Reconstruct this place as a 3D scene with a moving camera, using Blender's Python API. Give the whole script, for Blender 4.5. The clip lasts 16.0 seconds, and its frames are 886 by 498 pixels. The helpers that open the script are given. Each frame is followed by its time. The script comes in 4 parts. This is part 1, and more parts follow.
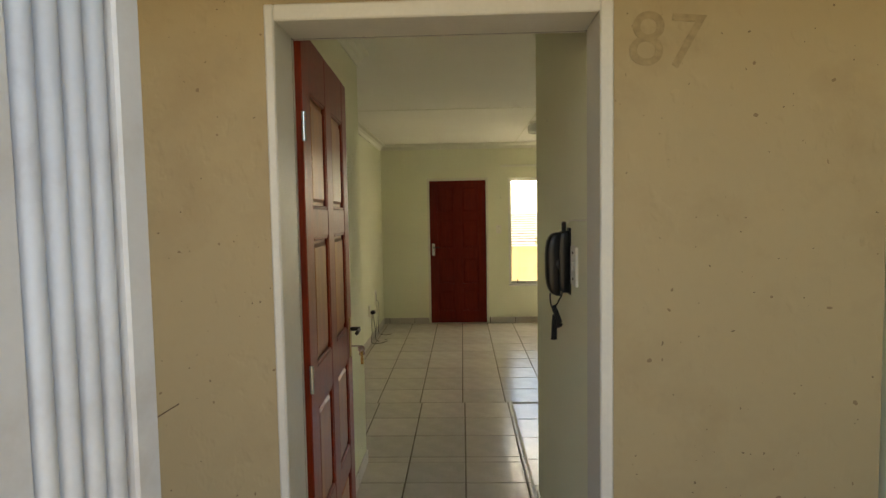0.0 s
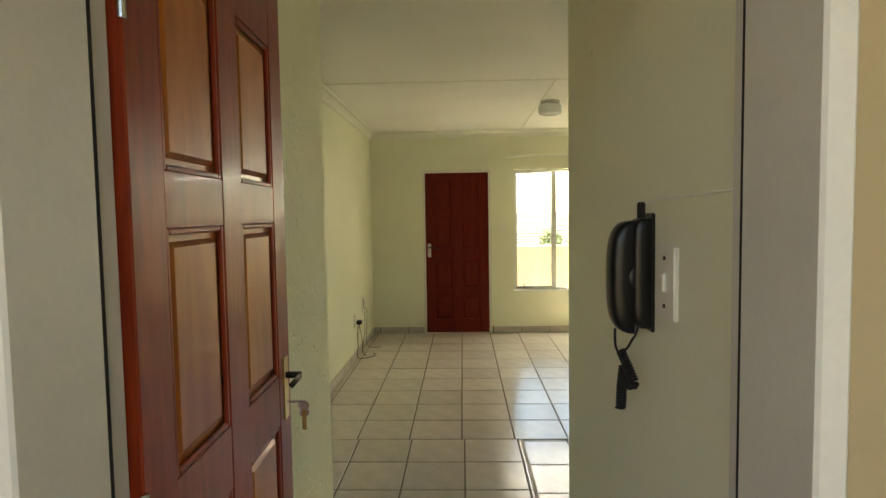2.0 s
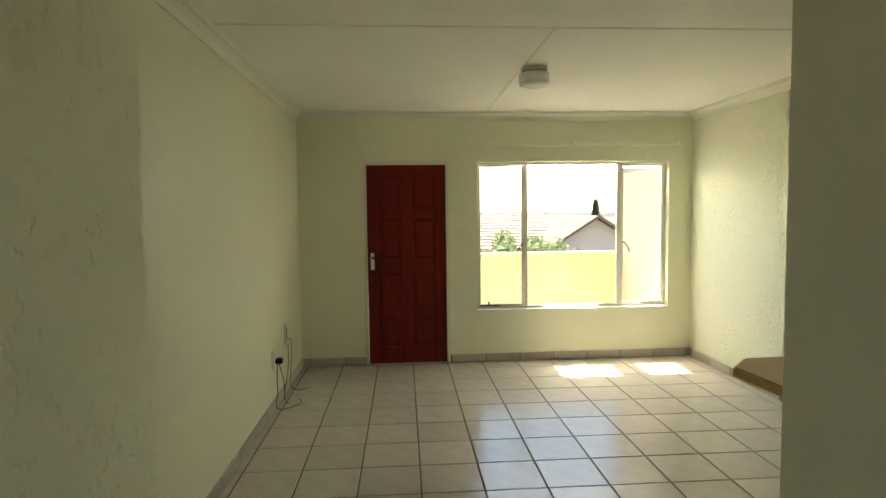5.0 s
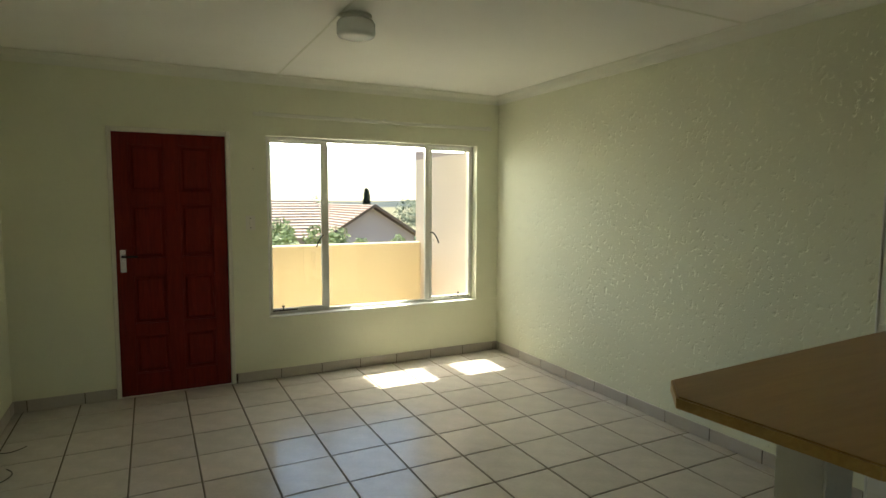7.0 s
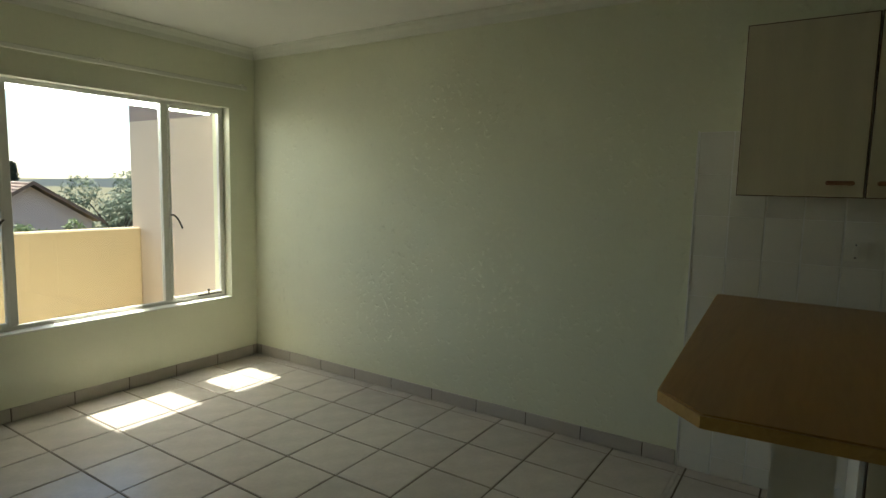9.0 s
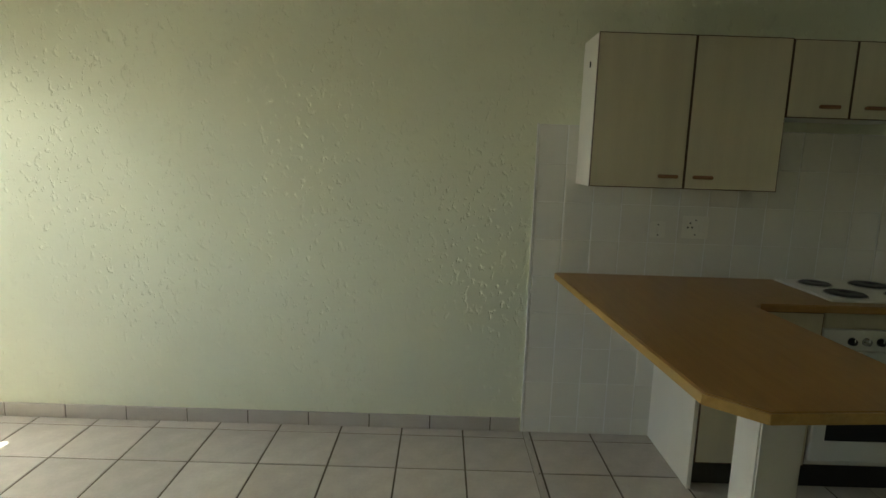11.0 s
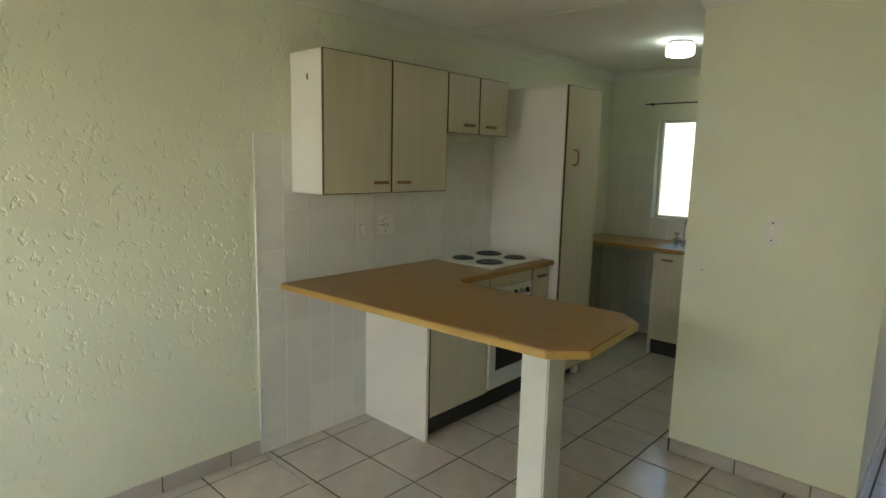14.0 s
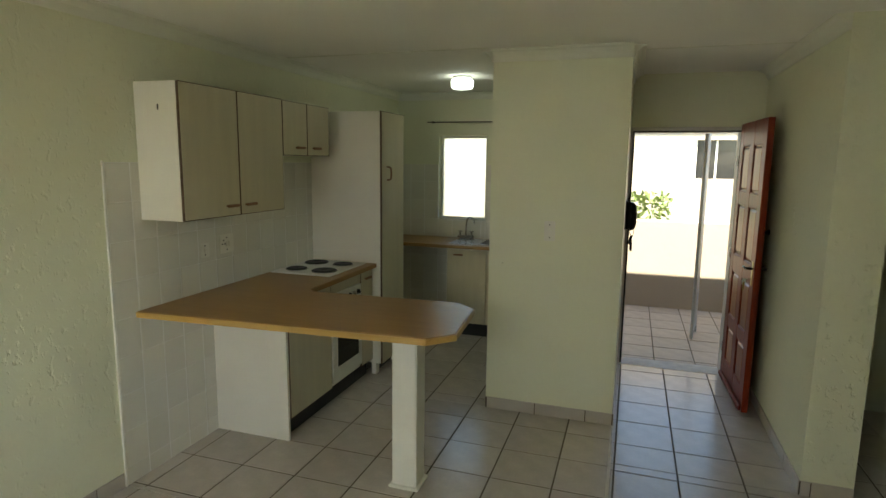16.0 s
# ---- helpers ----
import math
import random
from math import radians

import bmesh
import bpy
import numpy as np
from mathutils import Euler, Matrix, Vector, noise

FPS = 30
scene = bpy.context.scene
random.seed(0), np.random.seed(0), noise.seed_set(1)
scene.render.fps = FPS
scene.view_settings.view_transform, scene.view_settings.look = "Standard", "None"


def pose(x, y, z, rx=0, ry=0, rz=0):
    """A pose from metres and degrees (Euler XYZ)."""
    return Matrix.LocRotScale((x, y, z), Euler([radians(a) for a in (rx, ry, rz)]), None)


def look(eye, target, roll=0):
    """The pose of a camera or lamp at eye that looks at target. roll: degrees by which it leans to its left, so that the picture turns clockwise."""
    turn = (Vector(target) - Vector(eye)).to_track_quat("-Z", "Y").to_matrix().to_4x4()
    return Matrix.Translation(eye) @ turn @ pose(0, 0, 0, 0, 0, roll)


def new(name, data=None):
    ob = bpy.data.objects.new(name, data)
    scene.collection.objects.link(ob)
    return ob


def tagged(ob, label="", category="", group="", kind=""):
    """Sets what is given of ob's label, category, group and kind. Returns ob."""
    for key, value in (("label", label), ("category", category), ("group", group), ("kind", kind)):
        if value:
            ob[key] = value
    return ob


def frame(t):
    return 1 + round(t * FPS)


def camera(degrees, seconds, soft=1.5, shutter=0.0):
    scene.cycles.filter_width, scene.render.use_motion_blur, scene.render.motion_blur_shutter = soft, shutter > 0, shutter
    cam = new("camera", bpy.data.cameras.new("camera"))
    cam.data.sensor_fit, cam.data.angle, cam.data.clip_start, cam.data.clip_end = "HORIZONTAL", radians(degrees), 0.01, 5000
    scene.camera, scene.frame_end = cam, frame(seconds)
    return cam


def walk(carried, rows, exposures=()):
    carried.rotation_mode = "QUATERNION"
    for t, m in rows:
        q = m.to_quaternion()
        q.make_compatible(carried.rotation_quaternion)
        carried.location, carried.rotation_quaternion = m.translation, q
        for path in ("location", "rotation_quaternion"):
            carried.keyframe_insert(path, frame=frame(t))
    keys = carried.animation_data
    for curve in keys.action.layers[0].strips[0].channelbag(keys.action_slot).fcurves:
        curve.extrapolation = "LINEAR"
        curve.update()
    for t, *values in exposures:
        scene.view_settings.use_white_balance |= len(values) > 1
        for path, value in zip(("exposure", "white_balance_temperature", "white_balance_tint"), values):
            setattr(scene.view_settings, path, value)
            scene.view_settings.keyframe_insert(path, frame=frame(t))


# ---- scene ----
LAMP = 1.0
STOPS = [(0, 2.5, 8300, 8), (1, 2.55, 8500, 8), (2, 2.9, 8300, 5), (3, 3.0, 7900, 6), (5.5, 2.25, 7300, 4), (7, 1.75, 6900, 3), (9, 1.15, 6500, 2), (10, 1.5, 6500, 3), (12.5, 2.6, 6500, 6), (14, 2.92, 6550, 7), (16, 2.5, 6950, 5)]
cam = camera(75.3, 16.0)
PATH = [
    (0, (-0.007, 0.13, 1.551), (-0.076, 2.125, 1.428), -1.0),
    (0.5, (-0.043, 0.304, 1.528), (-0.107, 2.299, 1.408), -0.7),
    (1, (0.0, 0.536, 1.516), (-0.07, 2.531, 1.399), -0.9),
    (1.5, (0.015, 0.75, 1.506), (-0.054, 2.745, 1.385), -0.9),
    (2, (-0.006, 1.022, 1.497), (-0.074, 3.017, 1.376), -0.9),
    (2.5, (-0.03, 1.274, 1.509), (-0.088, 3.27, 1.386), -0.8),
    (3, (0.01, 1.567, 1.496), (-0.057, 3.563, 1.375), -1.1),
    (3.2, (-0.016, 1.696, 1.484), (-0.072, 3.692, 1.369), -1.1),
    (5.3, (-0.102, 2.538, 1.563), (0.111, 4.522, 1.428), -0.7),
    (5.5, (-0.093, 2.633, 1.576), (0.183, 4.609, 1.437), -0.7),
    (6, (-0.168, 2.881, 1.555), (0.289, 4.823, 1.417), -0.3),
    (6.5, (-0.204, 3.079, 1.539), (0.497, 4.946, 1.386), -0.0),
    (7, (-0.225, 3.297, 1.514), (0.679, 5.073, 1.343), 0.2),
    (7.5, (-0.245, 3.511, 1.522), (0.839, 5.182, 1.333), 0.5),
    (8, (-0.281, 3.747, 1.497), (1.028, 5.247, 1.302), 1.0),
    (8.5, (-0.29, 3.984, 1.473), (1.216, 5.283, 1.265), 1.1),
    (9, (-0.285, 4.233, 1.458), (1.378, 5.322, 1.241), 1.3),
    (9.5, (-0.282, 4.432, 1.491), (1.483, 5.339, 1.25), 1.1),
    (10, (-0.368, 4.666, 1.515), (1.507, 5.309, 1.25), 1.0),
    (10.2, (-0.359, 4.789, 1.523), (1.552, 5.314, 1.251), 1.3),
    (12.3, (-0.129, 5.827, 1.618), (1.683, 5.053, 1.277), 1.7),
    (12.5, (-0.117, 5.869, 1.6), (1.662, 5.015, 1.272), 1.6),
    (13, (0.014, 6.023, 1.65), (1.651, 4.925, 1.31), 1.6),
    (13.5, (0.118, 6.185, 1.64), (1.591, 4.871, 1.322), 1.7),
    (14, (0.129, 6.306, 1.633), (1.468, 4.851, 1.33), 1.3),
    (14.5, (0.178, 6.475, 1.676), (1.363, 4.893, 1.371), 1.2),
    (15, (0.223, 6.656, 1.709), (1.232, 4.955, 1.408), 1.0),
    (15.5, (0.287, 6.841, 1.699), (1.081, 5.027, 1.421), 0.8),
    (16, (0.333, 7.007, 1.783), (0.948, 5.128, 1.48), 0.7),
]
walk(cam, [(t, look(eye, target, roll)) for t, eye, target, roll in PATH], STOPS)

# ---- light ----
world = bpy.data.worlds.new("sky")
scene.world = world
world.use_nodes = True
wn = world.node_tree.nodes
sky = wn.new("ShaderNodeTexSky")
sky.sky_type, sky.sun_disc = "NISHITA", False
sky.sun_elevation, sky.sun_rotation = radians(63.0), radians(0.6)
sky.air_density, sky.dust_density = 1.0, 0.4
wn["Background"].inputs[1].default_value = 0.12
world.node_tree.links.new(sky.outputs[0], wn["Background"].inputs[0])
sun = new("sun", bpy.data.lights.new("sun", "SUN"))
sun.data.energy, sun.data.angle, sun.data.color = 4.2, radians(0.5), (1.0, 0.95, 0.86)
sun.matrix_world = look((0, 0, 20), (-0.005, -0.51, 20 - 1.0))
# added strip lamp under the window head, boosting sky light in the living room
glow = new("window_fill_lamp", bpy.data.lights.new("window_fill_lamp", "AREA"))
glow.data.shape, glow.data.size, glow.data.size_y = "RECTANGLE", 1.9, 0.07
glow.data.energy, glow.data.color = 4.0, (1.0, 0.98, 0.94)
glow.matrix_world = look((1.633, 8.362, 2.012), (1.633, 7.362, 1.75))

# ---- materials ----


def mat(name, color, rough=0.6, metal=0.0, vary=0.08, scale=6.0, fine=90.0, bump=0.05, bump_scale=None, stretch=(1, 1, 1), spec=0.5, rnd=0.0, dirt=None, dirt_amount=0.0, dirt_scale=2.0, coat=0.0):
    """A procedural surface: base colour with large and fine variation, optional stains, fine relief."""
    m = bpy.data.materials.new(name)
    m.use_nodes = True
    n, l = m.node_tree.nodes, m.node_tree.links
    b = n["Principled BSDF"]
    b.inputs["Roughness"].default_value, b.inputs["Metallic"].default_value = rough, metal
    b.inputs["Specular IOR Level"].default_value = spec
    b.inputs["Coat Weight"].default_value = coat
    tc, mp = n.new("ShaderNodeTexCoord"), n.new("ShaderNodeMapping")
    mp.inputs["Scale"].default_value = stretch
    l.new(tc.outputs["Object"], mp.inputs[0])
    big, small = n.new("ShaderNodeTexNoise"), n.new("ShaderNodeTexNoise")
    big.inputs["Scale"].default_value, small.inputs["Scale"].default_value = scale, fine
    big.inputs["Detail"].default_value, small.inputs["Detail"].default_value = 4, 3
    for q in (big, small):
        l.new(mp.outputs[0], q.inputs["Vector"])
    add = n.new("ShaderNodeMath")
    add.operation = "MULTIPLY_ADD"
    add.inputs[1].default_value = 0.4
    l.new(small.outputs[0], add.inputs[0])
    l.new(big.outputs[0], add.inputs[2])
    mr = n.new("ShaderNodeMapRange")
    mr.inputs["From Min"].default_value, mr.inputs["From Max"].default_value = 0.45, 0.95
    mr.inputs["To Min"].default_value, mr.inputs["To Max"].default_value = 1 - vary, 1 + vary
    l.new(add.outputs[0], mr.inputs[0])
    last = mr.outputs[0]
    if rnd:
        oi, r2, mu = n.new("ShaderNodeObjectInfo"), n.new("ShaderNodeMapRange"), n.new("ShaderNodeMath")
        r2.inputs["To Min"].default_value, r2.inputs["To Max"].default_value = 1 - rnd, 1 + rnd
        l.new(oi.outputs["Random"], r2.inputs[0])
        mu.operation = "MULTIPLY"
        l.new(last, mu.inputs[0])
        l.new(r2.outputs[0], mu.inputs[1])
        last = mu.outputs[0]
    vm = n.new("ShaderNodeVectorMath")
    vm.operation = "SCALE"
    vm.inputs[0].default_value = color
    l.new(last, vm.inputs["Scale"])
    col = vm.outputs[0]
    if dirt:
        dn, dr, mx = n.new("ShaderNodeTexNoise"), n.new("ShaderNodeMapRange"), n.new("ShaderNodeMix")
        dn.inputs["Scale"].default_value, dn.inputs["Detail"].default_value = dirt_scale, 7
        dn.inputs["Roughness"].default_value = 0.65
        l.new(mp.outputs[0], dn.inputs["Vector"])
        dr.inputs["From Min"].default_value, dr.inputs["From Max"].default_value = 0.5, 0.75
        dr.inputs["To Max"].default_value = dirt_amount
        l.new(dn.outputs[0], dr.inputs[0])
        mx.data_type = "RGBA"
        l.new(dr.outputs[0], mx.inputs[0])
        l.new(col, mx.inputs[6])
        mx.inputs[7].default_value = (*dirt, 1)
        col = mx.outputs[2]
    l.new(col, b.inputs["Base Color"])
    if bump:
        bn, bp = n.new("ShaderNodeTexNoise"), n.new("ShaderNodeBump")
        bn.inputs["Scale"].default_value, bn.inputs["Detail"].default_value = bump_scale or fine, 4
        l.new(mp.outputs[0], bn.inputs["Vector"])
        bp.inputs["Strength"].default_value, bp.inputs["Distance"].default_value = bump, 0.01
        l.new(bn.outputs[0], bp.inputs["Height"])
        l.new(bp.outputs[0], b.inputs["Normal"])
    return m


def plaster(name, color, rough, pits, pit_scale, stains=None, amount=0.0):
    """Painted plaster with trowel drips and pits."""
    m = mat(name, color, rough, vary=0.03, scale=1.5, fine=40, bump=0.0, dirt=stains, dirt_amount=amount, dirt_scale=3)
    n, l = m.node_tree.nodes, m.node_tree.links
    b = n["Principled BSDF"]
    tc, mp = n.new("ShaderNodeTexCoord"), n.new("ShaderNodeMapping")
    mp.inputs["Scale"].default_value = (1, 1, 0.72)
    l.new(tc.outputs["Object"], mp.inputs[0])
    v = n.new("ShaderNodeTexNoise")
    v.inputs["Scale"].default_value, v.inputs["Detail"].default_value = pit_scale, 2
    v.inputs["Distortion"].default_value = 0.15
    patch = n.new("ShaderNodeTexNoise")
    patch.inputs["Scale"].default_value = 1.7
    fine = n.new("ShaderNodeTexNoise")
    fine.inputs["Scale"].default_value, fine.inputs["Detail"].default_value = 120, 3
    for q in (v, patch, fine):
        l.new(mp.outputs[0], q.inputs["Vector"])
    r, r2 = n.new("ShaderNodeMapRange"), n.new("ShaderNodeMapRange")
    r.inputs["From Min"].default_value, r.inputs["From Max"].default_value = 0.58, 0.78
    l.new(v.outputs[0], r.inputs[0])
    r2.inputs["From Min"].default_value, r2.inputs["From Max"].default_value = 0.35, 0.65
    r2.inputs["To Min"].default_value = 0.4
    l.new(patch.outputs[0], r2.inputs[0])
    mu, ma = n.new("ShaderNodeMath"), n.new("ShaderNodeMath")
    mu.operation, ma.operation = "MULTIPLY", "MULTIPLY_ADD"
    l.new(r.outputs[0], mu.inputs[0])
    l.new(r2.outputs[0], mu.inputs[1])
    ma.inputs[1].default_value = 0.12
    l.new(fine.outputs[0], ma.inputs[0])
    l.new(mu.outputs[0], ma.inputs[2])
    bp = n.new("ShaderNodeBump")
    bp.invert = True
    bp.inputs["Strength"].default_value, bp.inputs["Distance"].default_value = pits, 0.007
    l.new(ma.outputs[0], bp.inputs["Height"])
    l.new(bp.outputs[0], b.inputs["Normal"])
    return m


def wood(name, dark, light, rough, stretch, scale=3.0, coat=0.0, spec=0.5):
    """Grained timber along the axis of smallest stretch."""
    m = mat(name, dark, rough, bump=0.04, fine=60, stretch=stretch, coat=coat, spec=spec)
    n, l = m.node_tree.nodes, m.node_tree.links
    b = n["Principled BSDF"]
    tc, mp, nz, rp = n.new("ShaderNodeTexCoord"), n.new("ShaderNodeMapping"), n.new("ShaderNodeTexNoise"), n.new("ShaderNodeValToRGB")
    mp.inputs["Scale"].default_value = stretch
    nz.inputs["Scale"].default_value, nz.inputs["Detail"].default_value, nz.inputs["Distortion"].default_value = scale, 8, 1.2
    rp.color_ramp.elements[0].position, rp.color_ramp.elements[1].position = 0.3, 0.72
    rp.color_ramp.elements[0].color, rp.color_ramp.elements[1].color = (*dark, 1), (*light, 1)
    l.new(tc.outputs["Object"], mp.inputs[0])
    l.new(mp.outputs[0], nz.inputs["Vector"])
    l.new(nz.outputs[0], rp.inputs[0])
    l.new(rp.outputs[0], b.inputs["Base Color"])
    return m


def glass(name, rough=0.0, tint=(1, 1, 1), bump=0.0):
    m = bpy.data.materials.new(name)
    m.use_nodes = True
    n, l = m.node_tree.nodes, m.node_tree.links
    b = n["Principled BSDF"]
    b.inputs["Base Color"].default_value = (*tint, 1)
    b.inputs["Roughness"].default_value = rough
    b.inputs["Transmission Weight"].default_value = 1
    b.inputs["IOR"].default_value = 1.45
    if bump:
        v, bp = n.new("ShaderNodeTexVoronoi"), n.new("ShaderNodeBump")
        v.inputs["Scale"].default_value = 90
        bp.inputs["Strength"].default_value, bp.inputs["Distance"].default_value = bump, 0.004
        l.new(v.outputs[0], bp.inputs["Height"])
        l.new(bp.outputs[0], b.inputs["Normal"])
    return m


WALL = plaster("pale green wall paint", (0.785, 0.79, 0.595), 0.5, 0.10, 42)
WALL_ROUGH = plaster("pale green paint on rough plaster", (0.785, 0.79, 0.595), 0.8, 0.9, 34)
WALL_ROUGH.node_tree.nodes["Principled BSDF"].inputs["Specular IOR Level"].default_value = 0.2
CEIL = mat("ceiling board paint", (0.88, 0.87, 0.79), 0.8, vary=0.03, scale=1.2, bump=0.03)
CORNICE = mat("cornice paint", (0.78, 0.78, 0.66), 0.7, vary=0.02)
TILE = mat("cream ceramic floor tile", (0.56, 0.51, 0.45), 0.22, vary=0.09, scale=9, fine=60, bump=0.02, bump_scale=25, rnd=0.06, dirt=(0.42, 0.35, 0.28), dirt_amount=0.25, dirt_scale=7)
SKIRT = mat("grey beige skirting tile", (0.50, 0.45, 0.38), 0.3, vary=0.06, scale=9, rnd=0.06, bump=0.02)
GROUT = mat("dark grout", (0.10, 0.075, 0.05), 0.9, vary=0.2, scale=8)
LIGHT_GROUT = mat("pale cement fillet", (0.70, 0.66, 0.58), 0.8, vary=0.15, scale=12)
WTILE = mat("white glazed wall tile", (0.78, 0.755, 0.66), 0.2, vary=0.04, scale=5, bump=0.02, bump_scale=12, rnd=0.03)
WGROUT = mat("white tile grout", (0.86, 0.85, 0.80), 0.8, vary=0.05)
OCHRE = plaster("weathered ochre wall paint", (0.38, 0.295, 0.165), 0.7, 0.4, 22, (0.27, 0.19, 0.10), 0.55)
YELLOW = plaster("yellow balcony paint", (0.70, 0.56, 0.35), 0.7, 0.2, 14)
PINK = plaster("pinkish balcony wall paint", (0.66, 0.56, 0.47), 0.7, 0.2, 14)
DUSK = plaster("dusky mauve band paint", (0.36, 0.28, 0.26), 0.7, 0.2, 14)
WHITE = mat("white enamel paint", (0.78, 0.77, 0.70), 0.35, vary=0.04, scale=5, bump=0.03, bump_scale=30)
FRAMEP = mat("cream enamel frame paint", (0.72, 0.71, 0.58), 0.4, vary=0.05, scale=6, bump=0.03)
JAMB = mat("worn white jamb paint", (0.62, 0.60, 0.54), 0.45, vary=0.07, scale=4, bump=0.06, bump_scale=20, dirt=(0.40, 0.32, 0.22), dirt_amount=0.3)
RED = wood("red mahogany varnish", (0.15, 0.012, 0.002), (0.26, 0.028, 0.004), 0.42, (14, 14, 1.2), 3, 0.06, 0.28)
RED_PANEL = wood("red brown varnished panel", (0.24, 0.050, 0.005), (0.42, 0.125, 0.012), 0.38, (5, 5, 0.8), 2.0, 0.10, 0.35)
RED_FLAT = wood("dull red brown varnish", (0.12, 0.008, 0.003), (0.19, 0.015, 0.005), 0.5, (14, 14, 1.2), 3, 0.0, 0.2)
COUNTER = wood("oak pattern laminate", (0.325, 0.170, 0.040), (0.39, 0.212, 0.056), 0.35, (0.8, 9, 9), 4)
EDGE = wood("oak edging", (0.46, 0.28, 0.07), (0.56, 0.36, 0.11), 0.4, (0.8, 9, 9), 4)
MELA = mat("cream melamine door", (0.61, 0.55, 0.38), 0.35, vary=0.05, scale=3, fine=40, bump=0.03, stretch=(6, 6, 0.6))
MELW = mat("white melamine board", (0.83, 0.80, 0.71), 0.4, vary=0.03, scale=3, bump=0.02)
TRIM = mat("brown edge strip", (0.09, 0.045, 0.015), 0.5, vary=0.1)
HANDLE = wood("wooden pull", (0.20, 0.09, 0.035), (0.30, 0.15, 0.06), 0.4, (3, 30, 30))
BLACK = mat("black plastic", (0.008, 0.008, 0.009), 0.3, vary=0.1, bump=0.01, spec=0.3)
PLINTH = mat("black plinth board", (0.014, 0.013, 0.012), 0.45, vary=0.2)
IRON = mat("black cast iron plate", (0.02, 0.02, 0.022), 0.5, vary=0.2, bump=0.1)
STEEL = mat("stainless steel", (0.55, 0.55, 0.55), 0.25, 1.0, vary=0.05, bump=0.02, stretch=(1, 30, 30))
BRASS = mat("worn brass", (0.48, 0.32, 0.12), 0.35, 1.0, vary=0.2, bump=0.03)
DARKMETAL = mat("dark worn metal", (0.06, 0.05, 0.04), 0.4, 0.8, vary=0.2)
SWITCH = mat("white switch plastic", (0.80, 0.78, 0.68), 0.35, vary=0.02)
DARKGAP = mat("near-black gap shade", (0.015, 0.012, 0.010), 0.9, vary=0.2)
DARKGLASS = mat("dark oven glass", (0.02, 0.02, 0.02), 0.08, vary=0.1, bump=0)
GATE = mat("white powder coated steel", (0.62, 0.63, 0.64), 0.4, vary=0.05, scale=6, dirt=(0.30, 0.20, 0.12), dirt_amount=0.3, dirt_scale=8)
PANE = glass("clear window glass")
FROST = glass("obscure window glass", 0.35, (0.93, 0.97, 0.92), 0.6)
OPAL = mat("opal lamp glass", (0.93, 0.97, 0.93), 0.15, vary=0.02, bump=0.0)
OPAL.node_tree.nodes["Principled BSDF"].inputs["Transmission Weight"].default_value = 0.35
LIT = mat("lit opal lamp glass", (0.85, 0.9, 0.85), 0.2, vary=0.02, bump=0.0)
LIT.node_tree.nodes["Principled BSDF"].inputs["Emission Color"].default_value = (0.9, 1.0, 0.93, 1)
LIT.node_tree.nodes["Principled BSDF"].inputs["Emission Strength"].default_value = LAMP
ROOF = mat("pale terracotta roof tile", (0.42, 0.31, 0.24), 0.8, vary=0.18, scale=3, rnd=0.08, fine=20)
HOUSEW = plaster("mauve house plaster", (0.48, 0.40, 0.40), 0.8, 0.1, 14)
FASCIA = mat("brown fascia", (0.13, 0.08, 0.06), 0.6, vary=0.1)
LEAF = mat("green leaves", (0.17, 0.22, 0.065), 0.55, vary=0.3, scale=2, bump=0)
LEAFG = mat("grey-green leaves", (0.14, 0.175, 0.095), 0.6, vary=0.3, scale=1, bump=0)
LEAFD = mat("dark conifer leaves", (0.02, 0.035, 0.015), 0.6, vary=0.3, scale=2, bump=0)
BARK = mat("bark", (0.10, 0.07, 0.045), 0.9, vary=0.25, scale=10, bump=0.3)
GRASS = mat("dry grass ground", (0.17, 0.15, 0.07), 0.9, vary=0.3, scale=0.3, fine=5, bump=0.2)
HILL = mat("hazy hillside scrub", (0.030, 0.040, 0.034), 0.9, vary=0.25, scale=0.05, fine=1.0, bump=0.2)
SAND = plaster("pale yellow rendered facade", (0.44, 0.375, 0.285), 0.8, 0.2, 14)



